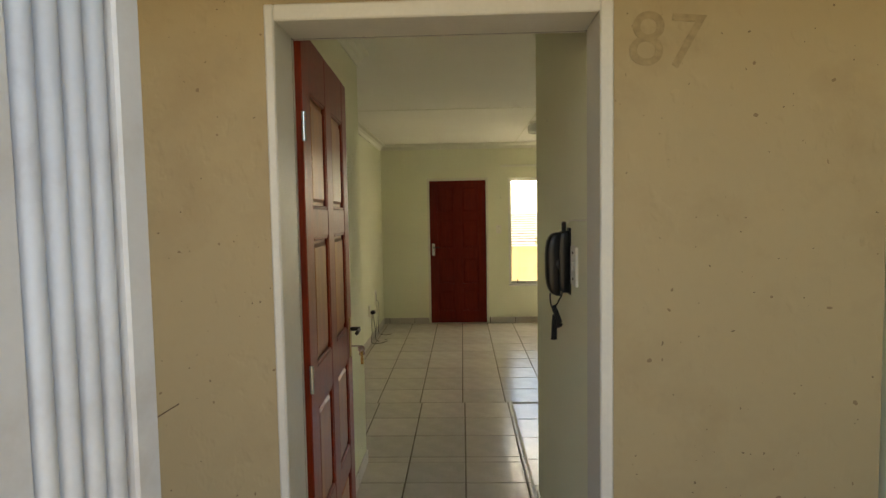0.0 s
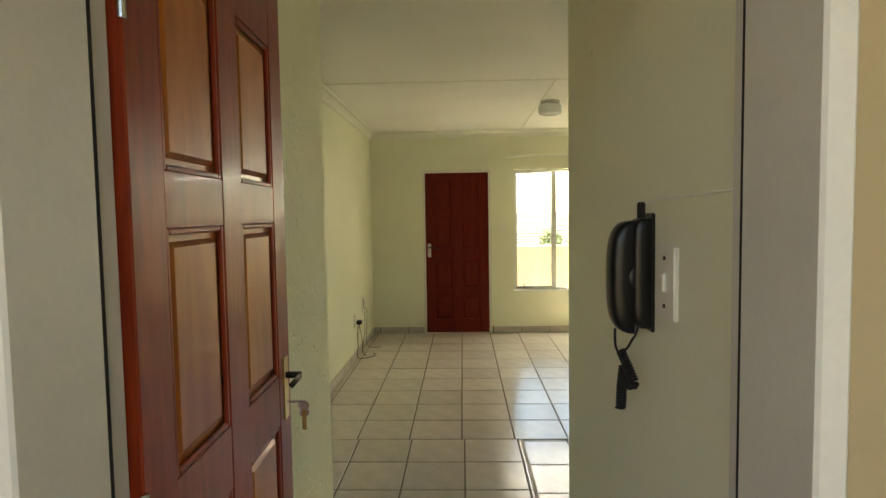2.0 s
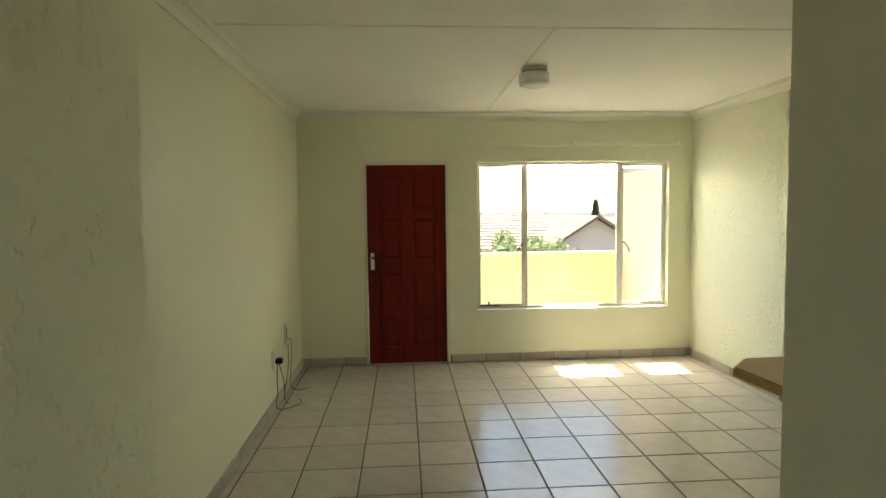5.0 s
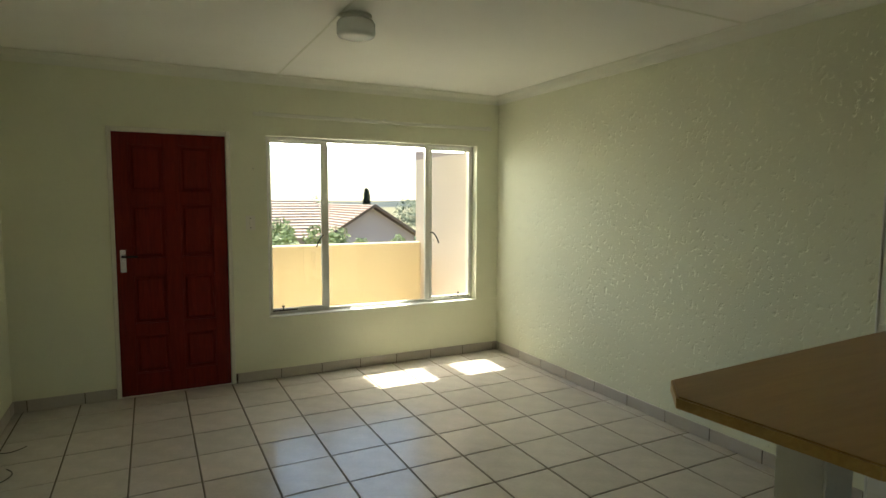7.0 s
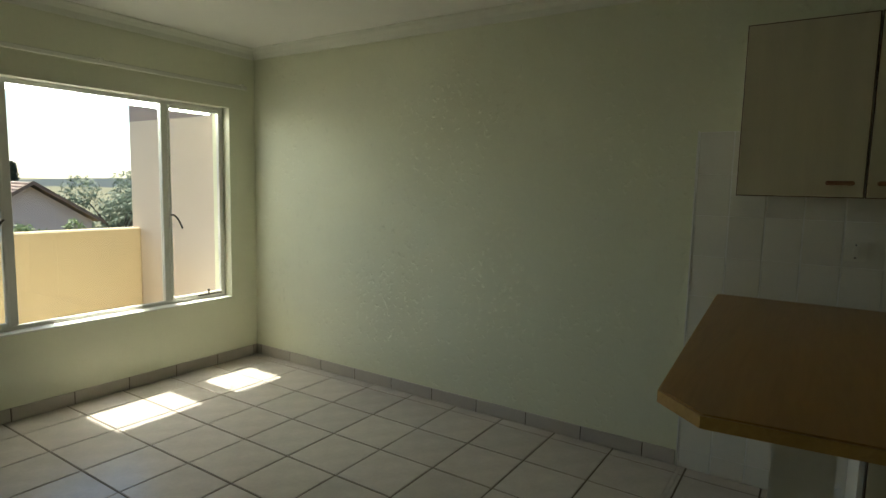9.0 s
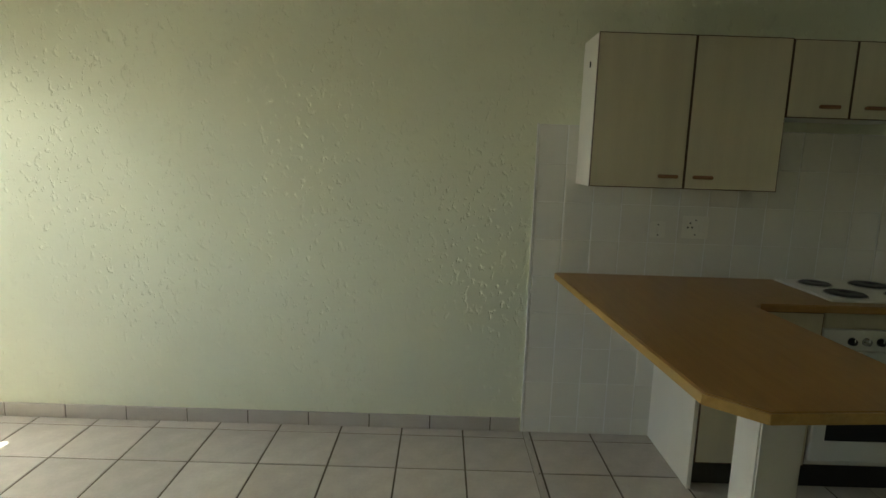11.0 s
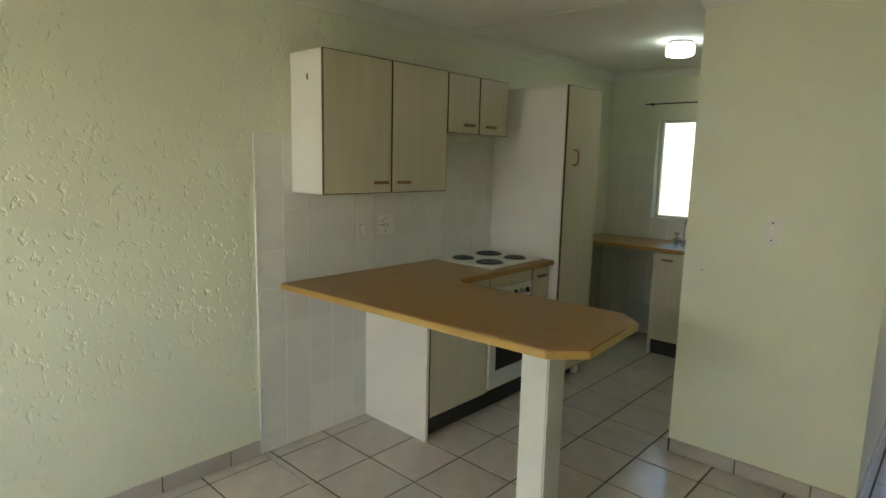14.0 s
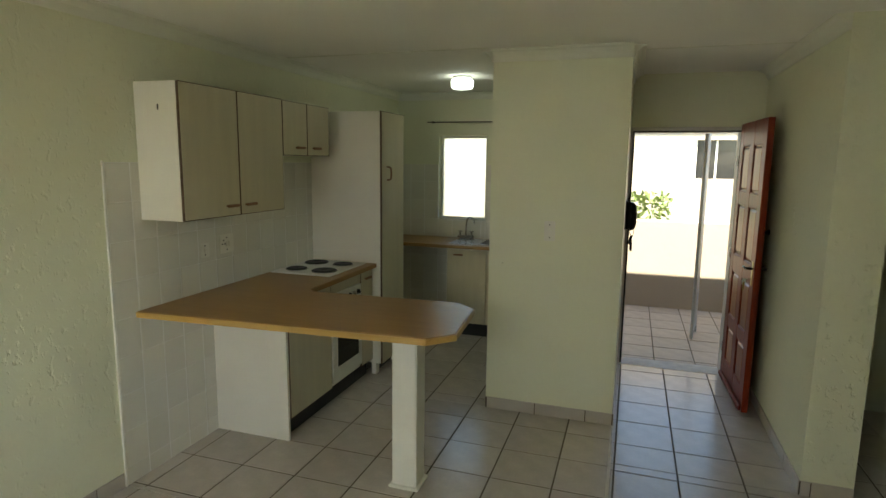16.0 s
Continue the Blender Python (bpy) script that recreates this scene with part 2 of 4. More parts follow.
def chips(m, color, scale, size):
    """Scattered chips and nail holes in the paint."""
    n, l = m.node_tree.nodes, m.node_tree.links
    b = n["Principled BSDF"]
    src = b.inputs["Base Color"].links[0].from_socket
    tc, v, nz, mixv = n.new("ShaderNodeTexCoord"), n.new("ShaderNodeTexVoronoi"), n.new("ShaderNodeTexNoise"), n.new("ShaderNodeMix")
    nz.inputs["Scale"].default_value = 40
    mixv.data_type = "RGBA"
    mixv.blend_type = "LINEAR_LIGHT"
    mixv.inputs[0].default_value = 0.012
    v.inputs["Scale"].default_value = scale
    l.new(tc.outputs["Object"], nz.inputs["Vector"])
    l.new(tc.outputs["Object"], mixv.inputs[6])
    l.new(nz.outputs["Color"], mixv.inputs[7])
    l.new(mixv.outputs[2], v.inputs["Vector"])
    sep, sz, cmp, mx = n.new("ShaderNodeSeparateColor"), n.new("ShaderNodeMath"), n.new("ShaderNodeMath"), n.new("ShaderNodeMix")
    l.new(v.outputs["Color"], sep.inputs[0])
    sz.operation, cmp.operation = "MULTIPLY", "LESS_THAN"
    sz.inputs[1].default_value = size
    l.new(sep.outputs[0], sz.inputs[0])
    l.new(v.outputs["Distance"], cmp.inputs[0])
    l.new(sz.outputs[0], cmp.inputs[1])
    mx.data_type = "RGBA"
    l.new(cmp.outputs[0], mx.inputs[0])
    l.new(src, mx.inputs[6])
    mx.inputs[7].default_value = (*color, 1)
    l.new(mx.outputs[2], b.inputs["Base Color"])


chips(OCHRE, (0.22, 0.15, 0.08), 15, 0.11)
chips(OCHRE, (0.17, 0.12, 0.065), 34, 0.10)
chips(WALL, (0.45, 0.45, 0.33), 5, 0.035)
FILLET = mat("beige cement joint", (0.46, 0.42, 0.36), 0.7, vary=0.12, scale=14)
WALKTILE = mat("worn walkway tile", (0.40, 0.34, 0.27), 0.45, vary=0.12, scale=9, fine=60, bump=0.03, rnd=0.08, dirt=(0.22, 0.16, 0.10), dirt_amount=0.4, dirt_scale=6)
BALTILE = mat("pale balcony tile", (0.66, 0.60, 0.52), 0.5, vary=0.08, scale=6)
NUMBER = mat("faded house number", (0.30, 0.225, 0.12), 0.7, vary=0.2, scale=30)
# ---- builders ----


def box_bm(x0, y0, z0, x1, y1, z1, bevel=0.0, bm=None, seg=1):
    own = bm is None
    bm = bm or bmesh.new()
    r = bmesh.ops.create_cube(bm, size=1, matrix=Matrix.LocRotScale(((x0 + x1) / 2, (y0 + y1) / 2, (z0 + z1) / 2), None, (abs(x1 - x0), abs(y1 - y0), abs(z1 - z0))))
    if bevel:
        es = list({e for v in r["verts"] for e in v.link_edges})
        bmesh.ops.bevel(bm, geom=es, offset=bevel, segments=seg, affect="EDGES", clamp_overlap=True)
    return bm


def cyl_bm(r, h, m=None, seg=24, r2=None, bm=None):
    bm = bm or bmesh.new()
    bmesh.ops.create_cone(bm, cap_ends=True, segments=seg, radius1=r, radius2=r if r2 is None else r2, depth=h, matrix=m or Matrix())
    return bm


def lathe_bm(profile, seg=32, bm=None, m=None):
    """Turns (radius, height) pairs round z."""
    bm = bm or bmesh.new()
    rings = []
    for r, z in profile:
        rings.append([bm.verts.new((m or Matrix()) @ Vector((r * math.cos(2 * math.pi * k / seg), r * math.sin(2 * math.pi * k / seg), z))) for k in range(seg)])
    for a, b in zip(rings, rings[1:]):
        for k in range(seg):
            bm.faces.new((a[k], a[(k + 1) % seg], b[(k + 1) % seg], b[k]))
    bm.faces.new(list(reversed(rings[0])))
    bm.faces.new(rings[-1])
    bmesh.ops.recalc_face_normals(bm, faces=bm.faces)
    return bm


def prism_bm(pts, z0, z1, bevel=0.0, bm=None):
    """An upright prism over a plan polygon."""
    bm = bm or bmesh.new()
    lo, hi = [bm.verts.new((x, y, z0)) for x, y in pts], [bm.verts.new((x, y, z1)) for x, y in pts]
    n = len(pts)
    fs = [bm.faces.new(lo[::-1]), bm.faces.new(hi)]
    fs += [bm.faces.new((lo[k], lo[(k + 1) % n], hi[(k + 1) % n], hi[k])) for k in range(n)]
    bmesh.ops.recalc_face_normals(bm, faces=fs)
    if bevel:
        bmesh.ops.bevel(bm, geom=[e for e in bm.edges if abs(e.verts[0].co.z - e.verts[1].co.z) < 1e-5], offset=bevel, segments=2, affect="EDGES")
    return bm


def mesh_of(bm, name, material, smooth=False):
    me = bpy.data.meshes.new(name)
    if smooth:
        for f in bm.faces:
            f.smooth = True
    bm.to_mesh(me)
    bm.free()
    me.materials.append(material)
    return me


def part(name, bm, material, parent, label="", smooth=False):
    """Links a bmesh as one mesh object under a thing or a part."""
    ob = new(name, mesh_of(bm, name, material, smooth))
    ob.parent = parent
    if label:
        tagged(ob, label)
    return ob


def thing(name, label, category, at=None, group="", kind=""):
    ob = new(name)
    ob.empty_display_size = 0.1
    if at is not None:
        ob.matrix_world = at
    return tagged(ob, label, category, group, kind)


def solid(name, bm, material, label, category, kind="", smooth=False, group=""):
    return tagged(new(name, mesh_of(bm, name, material, smooth)), label, category, group, kind)


def tube(name, pts, r, material, parent, label="", res=4, cyclic=False):
    """A round wire or rod through points, as a mesh."""
    cu = bpy.data.curves.new(name, "CURVE")
    cu.dimensions, cu.bevel_depth, cu.bevel_resolution = "3D", r, 3
    cu.resolution_u, cu.use_fill_caps = res, True
    sp = cu.splines.new("NURBS")
    sp.points.add(len(pts) - 1)
    for p, q in zip(sp.points, pts):
        p.co = (*q, 1)
    sp.order_u, sp.use_endpoint_u, sp.use_cyclic_u = min(4, len(pts)), True, cyclic
    tmp = bpy.data.objects.new("tmp", cu)
    scene.collection.objects.link(tmp)
    me = bpy.data.meshes.new_from_object(tmp.evaluated_get(bpy.context.evaluated_depsgraph_get()))
    bpy.data.objects.remove(tmp)
    for f in me.polygons:
        f.use_smooth = True
    me.materials.clear()
    me.materials.append(material)
    ob = new(name, me)
    ob.parent = parent
    if label:
        tagged(ob, label)
    return ob


def wall_bm(axis, at, thick, a0, a1, z0, z1, holes=()):
    """A wall slab along an axis with rectangular openings right through it. axis 'x': it runs along x at y=at..at+thick."""
    bm = bmesh.new()
    cuts = sorted({a0, a1, *[h[0] for h in holes], *[h[1] for h in holes]})
    levels = sorted({z0, z1, *[h[2] for h in holes], *[h[3] for h in holes]})
    levels = [z for z in levels if z0 <= z <= z1]

    def solid_cell(i, j):
        if not (0 <= i < len(cuts) - 1 and 0 <= j < len(levels) - 1):
            return False
        a, z = (cuts[i] + cuts[i + 1]) / 2, (levels[j] + levels[j + 1]) / 2
        return not any(h[0] < a < h[1] and h[2] < z < h[3] for h in holes)

    def P(a, d, z):
        return (a, at + d, z) if axis == "x" else (at + d, a, z)
    cache = {}

    def V(*p):
        k = tuple(round(c, 5) for c in p)
        if k not in cache:
            cache[k] = bm.verts.new(p)
        return cache[k]
    for i in range(len(cuts) - 1):
        for j in range(len(levels) - 1):
            if not solid_cell(i, j):
                continue
            A0, A1, Z0, Z1 = cuts[i], cuts[i + 1], levels[j], levels[j + 1]
            for d in (0, thick):
                bm.faces.new([V(*P(A0, d, Z0)), V(*P(A1, d, Z0)), V(*P(A1, d, Z1)), V(*P(A0, d, Z1))])
            for (di, dj, e) in ((-1, 0, ((A0, Z0), (A0, Z1))), (1, 0, ((A1, Z0), (A1, Z1))), (0, -1, ((A0, Z0), (A1, Z0))), (0, 1, ((A0, Z1), (A1, Z1)))):
                if not solid_cell(i + di, j + dj):
                    (pa, pz), (qa, qz) = e
                    bm.faces.new([V(*P(pa, 0, pz)), V(*P(qa, 0, qz)), V(*P(qa, thick, qz)), V(*P(pa, thick, pz))])
    bmesh.ops.recalc_face_normals(bm, faces=bm.faces)
    return bm


def structure(name, bm, material, label, category="wall"):
    return solid(name, bm, material, label, category, "structure")

# ---- large structure ----
XL, XR, YF, YB = -1.14, 2.875, 8.185, 1.60   # living room left, right, far wall; front wall's outer face
HC = 2.515                                  # ceiling
HX, HXL, HEND = 0.376, -0.63, 3.63          # hall: right wall, left wall, end of the left wall
HXE = -0.88                                 # passage face of the left wall
PX, PY = 1.268, 3.102                       # kitchen partition: kitchen face, north face
KY = 0.90                                   # kitchen's outer wall, inner face
CT = 0.952                                  # worktop height

structure("wall_north", wall_bm("x", YF, 0.22, XL - 0.2, XR + 0.2, -0.2, 2.9, [(-0.497, 0.357, -0.201, 2.045), (0.634, 2.632, 0.528, 2.034)]), WALL, "pale green plastered wall with a red door and a wide window")
structure("wall_east", wall_bm("y", XR, 0.2, KY - 0.2, YF, -0.2, 2.9), WALL_ROUGH, "pale green wall of rough pitted plaster")
structure("wall_west", wall_bm("y", XL, -0.2, 4.44, YF, -0.2, 2.9), WALL, "pale green plastered wall")
structure("wall_hall_west", prism_bm([(HXL, 1.80), (HXL, HEND), (HXE, HEND), (HXE, 1.80)], -0.2, 2.9), WALL_ROUGH, "pale green rough hall wall")
structure("wall_partition", prism_bm([(HX, 1.80), (PX, 1.80), (PX, PY), (HX, PY)], -0.2, 2.9, 0.0), WALL, "pale green block wall between hall and kitchen")
structure("wall_front_inner", wall_bm("x", 1.80, -0.098, HXL - 0.12, PX, -0.2, 2.9, [(-0.500, HX - 0.002, -0.001, 2.085)]), WALL, "pale green inner face of the front wall")
structure("wall_front", wall_bm("x", 1.70, YB - 1.70, -2.6, 1.05, -0.2, 2.9, [(-0.500, HX - 0.002, -0.001, 2.085)]), OCHRE, "weathered ochre outer wall with pits and scratches")
structure("wall_kitchen_west", prism_bm([(PX - 0.185, KY - 0.2), (PX, KY - 0.2), (PX, 1.80), (PX - 0.185, 1.80)], -0.2, 2.9), WALL, "pale green kitchen side wall")
structure("wall_kitchen_south", wall_bm("x", KY, -0.2, PX, XR, -0.2, 2.9, [(1.845, 2.39, 1.14, 2.06)]), WALL, "pale green kitchen wall with a small window")
structure("ceiling", box_bm(XL - 0.2, 1.80, HC, XR + 0.2, YF + 0.01, HC + 0.08), CEIL, "off-white boarded ceiling with cover strips", "ceiling")
structure("ceiling_kitchen", box_bm(PX - 0.1, KY - 0.2, HC + 0.002, XR + 0.2, 1.799, HC + 0.08), CEIL, "off-white kitchen ceiling", "ceiling")
# dark passage behind the hall wall
structure("wall_passage", prism_bm([(-2.9, 2.0), (-2.7, 2.0), (-2.7, 4.9), (XL - 0.2, 4.9), (XL - 0.2, 5.1), (-2.9, 5.1)], -0.2, 2.7), WALL, "pale green passage wall in shade")
structure("wall_passage_south", box_bm(-2.7, 2.0, -0.2, HXE - 0.001, 2.2, 2.9), WALL, "pale green passage wall in shade")
structure("ceiling_passage", box_bm(-2.9, 2.0, HC, XL - 0.201, 5.1, HC + 0.08), CEIL, "passage ceiling", "ceiling")
structure("floor_passage", box_bm(-2.7, 2.2, -0.2, XL - 0.2, 4.9, -0.002), SKIRT, "passage floor", "floor")


def cornice(name, x0, y0, x1, y1, nx, ny):
    """A coved strip under the ceiling along a wall; n points into the room."""
    bm = bmesh.new()
    prof = [(0, 0.075), (0.008, 0.075), (0.012, 0.068), (0.022, 0.040), (0.045, 0.018), (0.068, 0.012), (0.075, 0.006), (0.075, 0), (0, 0)]
    ends = []
    for (x, y) in ((x0, y0), (x1, y1)):
        ends.append([bm.verts.new((x + nx * d, y + ny * d, HC - h)) for d, h in prof])
    k = len(prof)
    for i in range(k):
        bm.faces.new((ends[0][i], ends[0][(i + 1) % k], ends[1][(i + 1) % k], ends[1][i]))
    bm.faces.new(ends[0])
    bm.faces.new(ends[1][::-1])
    bmesh.ops.recalc_face_normals(bm, faces=bm.faces)
    structure(name, bm, CORNICE, "painted coved cornice", "cornice")


cornice("cornice_north", XL, YF - 0.001, XR, YF - 0.001, 0, -1)
cornice("cornice_east", XR - 0.001, KY, XR - 0.001, YF, -1, 0)
cornice("cornice_west", XL + 0.001, 4.44, XL + 0.001, YF, 1, 0)
cornice("cornice_partition", HX, PY + 0.001, PX, PY + 0.001, 0, 1)
cornice("cornice_kitchen", PX + 0.001, KY, PX + 0.001, PY, 1, 0)
cornice("cornice_hall", HX - 0.001, 1.80, HX - 0.001, PY, -1, 0)
cornice("cornice_hall_west", HXL + 0.001, 1.80, HXL + 0.001, HEND, 1, 0)
cornice("cornice_kitchen_south", PX, KY + 0.001, XR, KY + 0.001, 0, 1)


def strip(x0, y0, x1, y1):
    structure("ceiling_cover_strip", box_bm(min(x0, x1), min(y0, y1), HC - 0.003, max(x0, x1), max(y0, y1), HC + 0.01, 0.002), CORNICE, "narrow painted ceiling cover strip", "trim")


strip(XL, 5.50, XR, 5.520)
strip(0.722, 5.53, 0.738, YF)
strip(XL, 2.91, HX, 2.93)
strip(HX + 0.9, 3.21, XR, 3.23)

# ---- front door and frame ----
fr = thing("door_1", "white front door frame with dark gaps round it", "door frame", kind="structure")
part("jamb", box_bm(0.340, YB - 0.012, -0.02, 0.3735, 1.748, 2.083, 0.004), JAMB, fr)
part("jamb", box_bm(-0.499, YB - 0.012, -0.02, -0.474, 1.748, 2.083, 0.004), JAMB, fr)
part("head", box_bm(-0.474, YB - 0.012, 2.042, 0.340, 1.748, 2.083, 0.004), JAMB, fr)
# near-black strips put the gap's shade into colour behind the frame
for x0, x1, z0, z1 in ((0.343, 0.3735, 0.0, 2.083), (-0.499, -0.477, 0.0, 2.083), (-0.477, 0.343, 2.045, 2.083)):
    part("gap_shade_strip", box_bm(x0, 1.7485, z0, x1, 1.757, z1), DARKGAP, fr)
for x0, x1, z0, z1 in ((0.356, 0.3735, 0.0, 2.083), (-0.499, -0.486, 0.0, 2.083), (-0.486, 0.356, 2.056, 2.083)):
    part("rebate", box_bm(x0, 1.758, z0, x1, 1.806, z1, 0.002), JAMB, fr)
part("threshold", box_bm(-0.474, YB, -0.03, 0.340, 1.80, 0.003, 0.003), LIGHT_GROUT, fr)


def panel_door(name, label, w, h, t, at, frame_mat, panel_mat, kind="structure", rows=((0.17, 0.47), (0.56, 0.93), (1.06, 1.47), (1.56, 1.92))):
    """An eight-panel door leaf; x along its width from the hinge, y its thickness, z up."""
    d = thing(name, label, "door", at, kind=kind)
    s, mid = 0.105, 0.055
    body = bmesh.new()
    for x0, x1 in ((0, s), (w - s, w), (w / 2 - mid, w / 2 + mid)):
        box_bm(x0, 0, 0.006, x1, t, h, 0.003, body)
    zs = [0.006] + [z for r in rows for z in r] + [h]
    for a, b in zip(zs[::2], zs[1::2]):
        for x0, x1 in ((s, w / 2 - mid), (w / 2 + mid, w - s)):
            box_bm(x0, 0.001, a, x1, t - 0.001, b, 0.0, body)
    part("leaf_frame", body, frame_mat, d)
    for r in rows:
        for x0, x1 in ((s, w / 2 - mid), (w / 2 + mid, w - s)):
            bm = bmesh.new()
            box_bm(x0, t / 2 - 0.006, r[0], x1, t / 2 + 0.006, r[1], 0, bm)
            g = 0.034
            for sd in (-1, 1):
                y0, y1 = t / 2 + sd * 0.006, t / 2 + sd * (t / 2 - 0.006)
                a = [bm.verts.new(p) for p in ((x0 + 0.024, y0, r[0] + 0.024), (x1 - 0.024, y0, r[0] + 0.024), (x1 - 0.024, y0, r[1] - 0.024), (x0 + 0.024, y0, r[1] - 0.024))]
                c = [bm.verts.new(p) for p in ((x0 + g, y1, r[0] + g), (x1 - g, y1, r[0] + g), (x1 - g, y1, r[1] - g), (x0 + g, y1, r[1] - g))]
                bm.faces.new(c)
                for k in range(4):
                    bm.faces.new((a[k], a[(k + 1) % 4], c[(k + 1) % 4], c[k]))
            bmesh.ops.recalc_face_normals(bm, faces=bm.faces)
            pn = part("panel", bm, panel_mat, d, "raised and fielded panel")
            # moulding round the panel, both faces
            mb = bmesh.new()
            for y0, y1 in ((0.002, 0.012), (t - 0.012, t - 0.002)):
                box_bm(x0, y0, r[0], x0 + 0.012, y1, r[1], 0.003, mb)
                box_bm(x1 - 0.012, y0, r[0], x1, y1, r[1], 0.003, mb)
                box_bm(x0 + 0.012, y0, r[0], x1 - 0.012, y1, r[0] + 0.012, 0.003, mb)
                box_bm(x0 + 0.012, y0, r[1] - 0.012, x1 - 0.012, y1, r[1], 0.003, mb)
            part("moulding", mb, frame_mat, pn)
    return d


def lever(d, x, z, y, side, flip, metal=BRASS, keys=False):
    """A lever handle on its plate; side is the way that the face looks, flip the way that the lever points."""
    bp_ = part("handle_plate", box_bm(x - 0.02, y, z - 0.10, x + 0.02, y + side * 0.004, z + 0.07, 0.001), metal, d, "worn brass handle plate")
    part("spindle", cyl_bm(0.009, 0.045, pose(x, y + side * 0.022, z + 0.02, 90)), DARKMETAL, bp_, smooth=True)
    bm = box_bm(x - 0.008, y + side * 0.036, z + 0.011, x + flip * 0.10, y + side * 0.050, z + 0.027, 0.005, None, 2)
    part("lever", bm, DARKMETAL, bp_, "dark worn lever", True)
    if keys:
        part("key", cyl_bm(0.003, 0.05, pose(x, y + side * 0.025, z - 0.055, 90)), STEEL, bp_)
        part("key_ring", lathe_bm([(0.012, -0.001), (0.015, -0.0015), (0.016, 0), (0.015, 0.0015), (0.012, 0.001)], 16, None, pose(x, y + side * 0.048, z - 0.068, 0, 90, 0)), STEEL, bp_)
        part("hanging_key", box_bm(x - 0.002, y + side * 0.044, z - 0.135, x + 0.002, y + side * 0.056, z - 0.078, 0.001), BRASS, bp_)
        part("key_bow", lathe_bm([(0.003, -0.0015), (0.013, -0.0015), (0.013, 0.0015), (0.003, 0.0015)], 14, None, pose(x, y + side * 0.05, z - 0.086, 0, 90, 0)), STEEL, bp_)


FD = pose(-0.468, 1.810, 0.012, 0, 0, 92.4)
fd = panel_door("door_2", "open red-brown varnished front door with eight panels", 0.805, 2.088, 0.042, FD, RED, RED_PANEL)
lever(fd, 0.755, 1.03, 0.0, -1, -1, keys=True)
lever(fd, 0.755, 1.03, 0.042, 1, -1)
part("weather_bar", box_bm(0.03, -0.022, 0.012, 0.79, 0.0, 0.05, 0.006), RED_FLAT, fd)
for z in (0.25, 1.05, 1.80):
    part("hinge", cyl_bm(0.006, 0.085, pose(-0.006, -0.004, z), 12), STEEL, fd)

# ---- balcony door ----
bf = thing("door_3", "cream steel frame of the balcony door", "door frame", kind="structure")
part("jamb", box_bm(-0.496, YF - 0.012, 0, -0.466, YF + 0.10, 2.044, 0.004), FRAMEP, bf)
part("jamb", box_bm(0.322, YF - 0.012, 0, 0.356, YF + 0.10, 2.044, 0.004), FRAMEP, bf)
part("head", box_bm(-0.466, YF - 0.012, 2.008, 0.322, YF + 0.10, 2.044, 0.004), FRAMEP, bf)
part("stop_bead", box_bm(-0.466, YF + 0.096, 0, -0.446, YF + 0.114, 2.044), FRAMEP, bf)
part("stop_bead", box_bm(0.302, YF + 0.096, 0, 0.322, YF + 0.114, 2.044), FRAMEP, bf)
part("stop_bead", box_bm(-0.446, YF + 0.096, 1.985, 0.302, YF + 0.114, 2.044), FRAMEP, bf)
part("threshold", box_bm(-0.497, YF + 0.001, -0.2, 0.357, YF + 0.219, 0.003), LIGHT_GROUT, bf)
bd = panel_door("door_4", "closed red-brown varnished balcony door with eight panels", 0.786, 2.006, 0.042, pose(0.321, YF + 0.052, 0.001, 0, 0, 180), RED_FLAT, RED_FLAT)
lever(bd, 0.740, 1.06, 0.042, 1, -1, STEEL)

# ---- living room window ----
WY = YF + 0.085
win = thing("window_1", "wide white steel window with two side casements", "window", kind="structure")


def bar(parent, x0, x1, z0, z1, y0=0.0, y1=0.035, name="frame_bar"):
    return part(name, box_bm(x0, WY + y0, z0, x1, WY + y1, z1, 0.003), WHITE, parent)


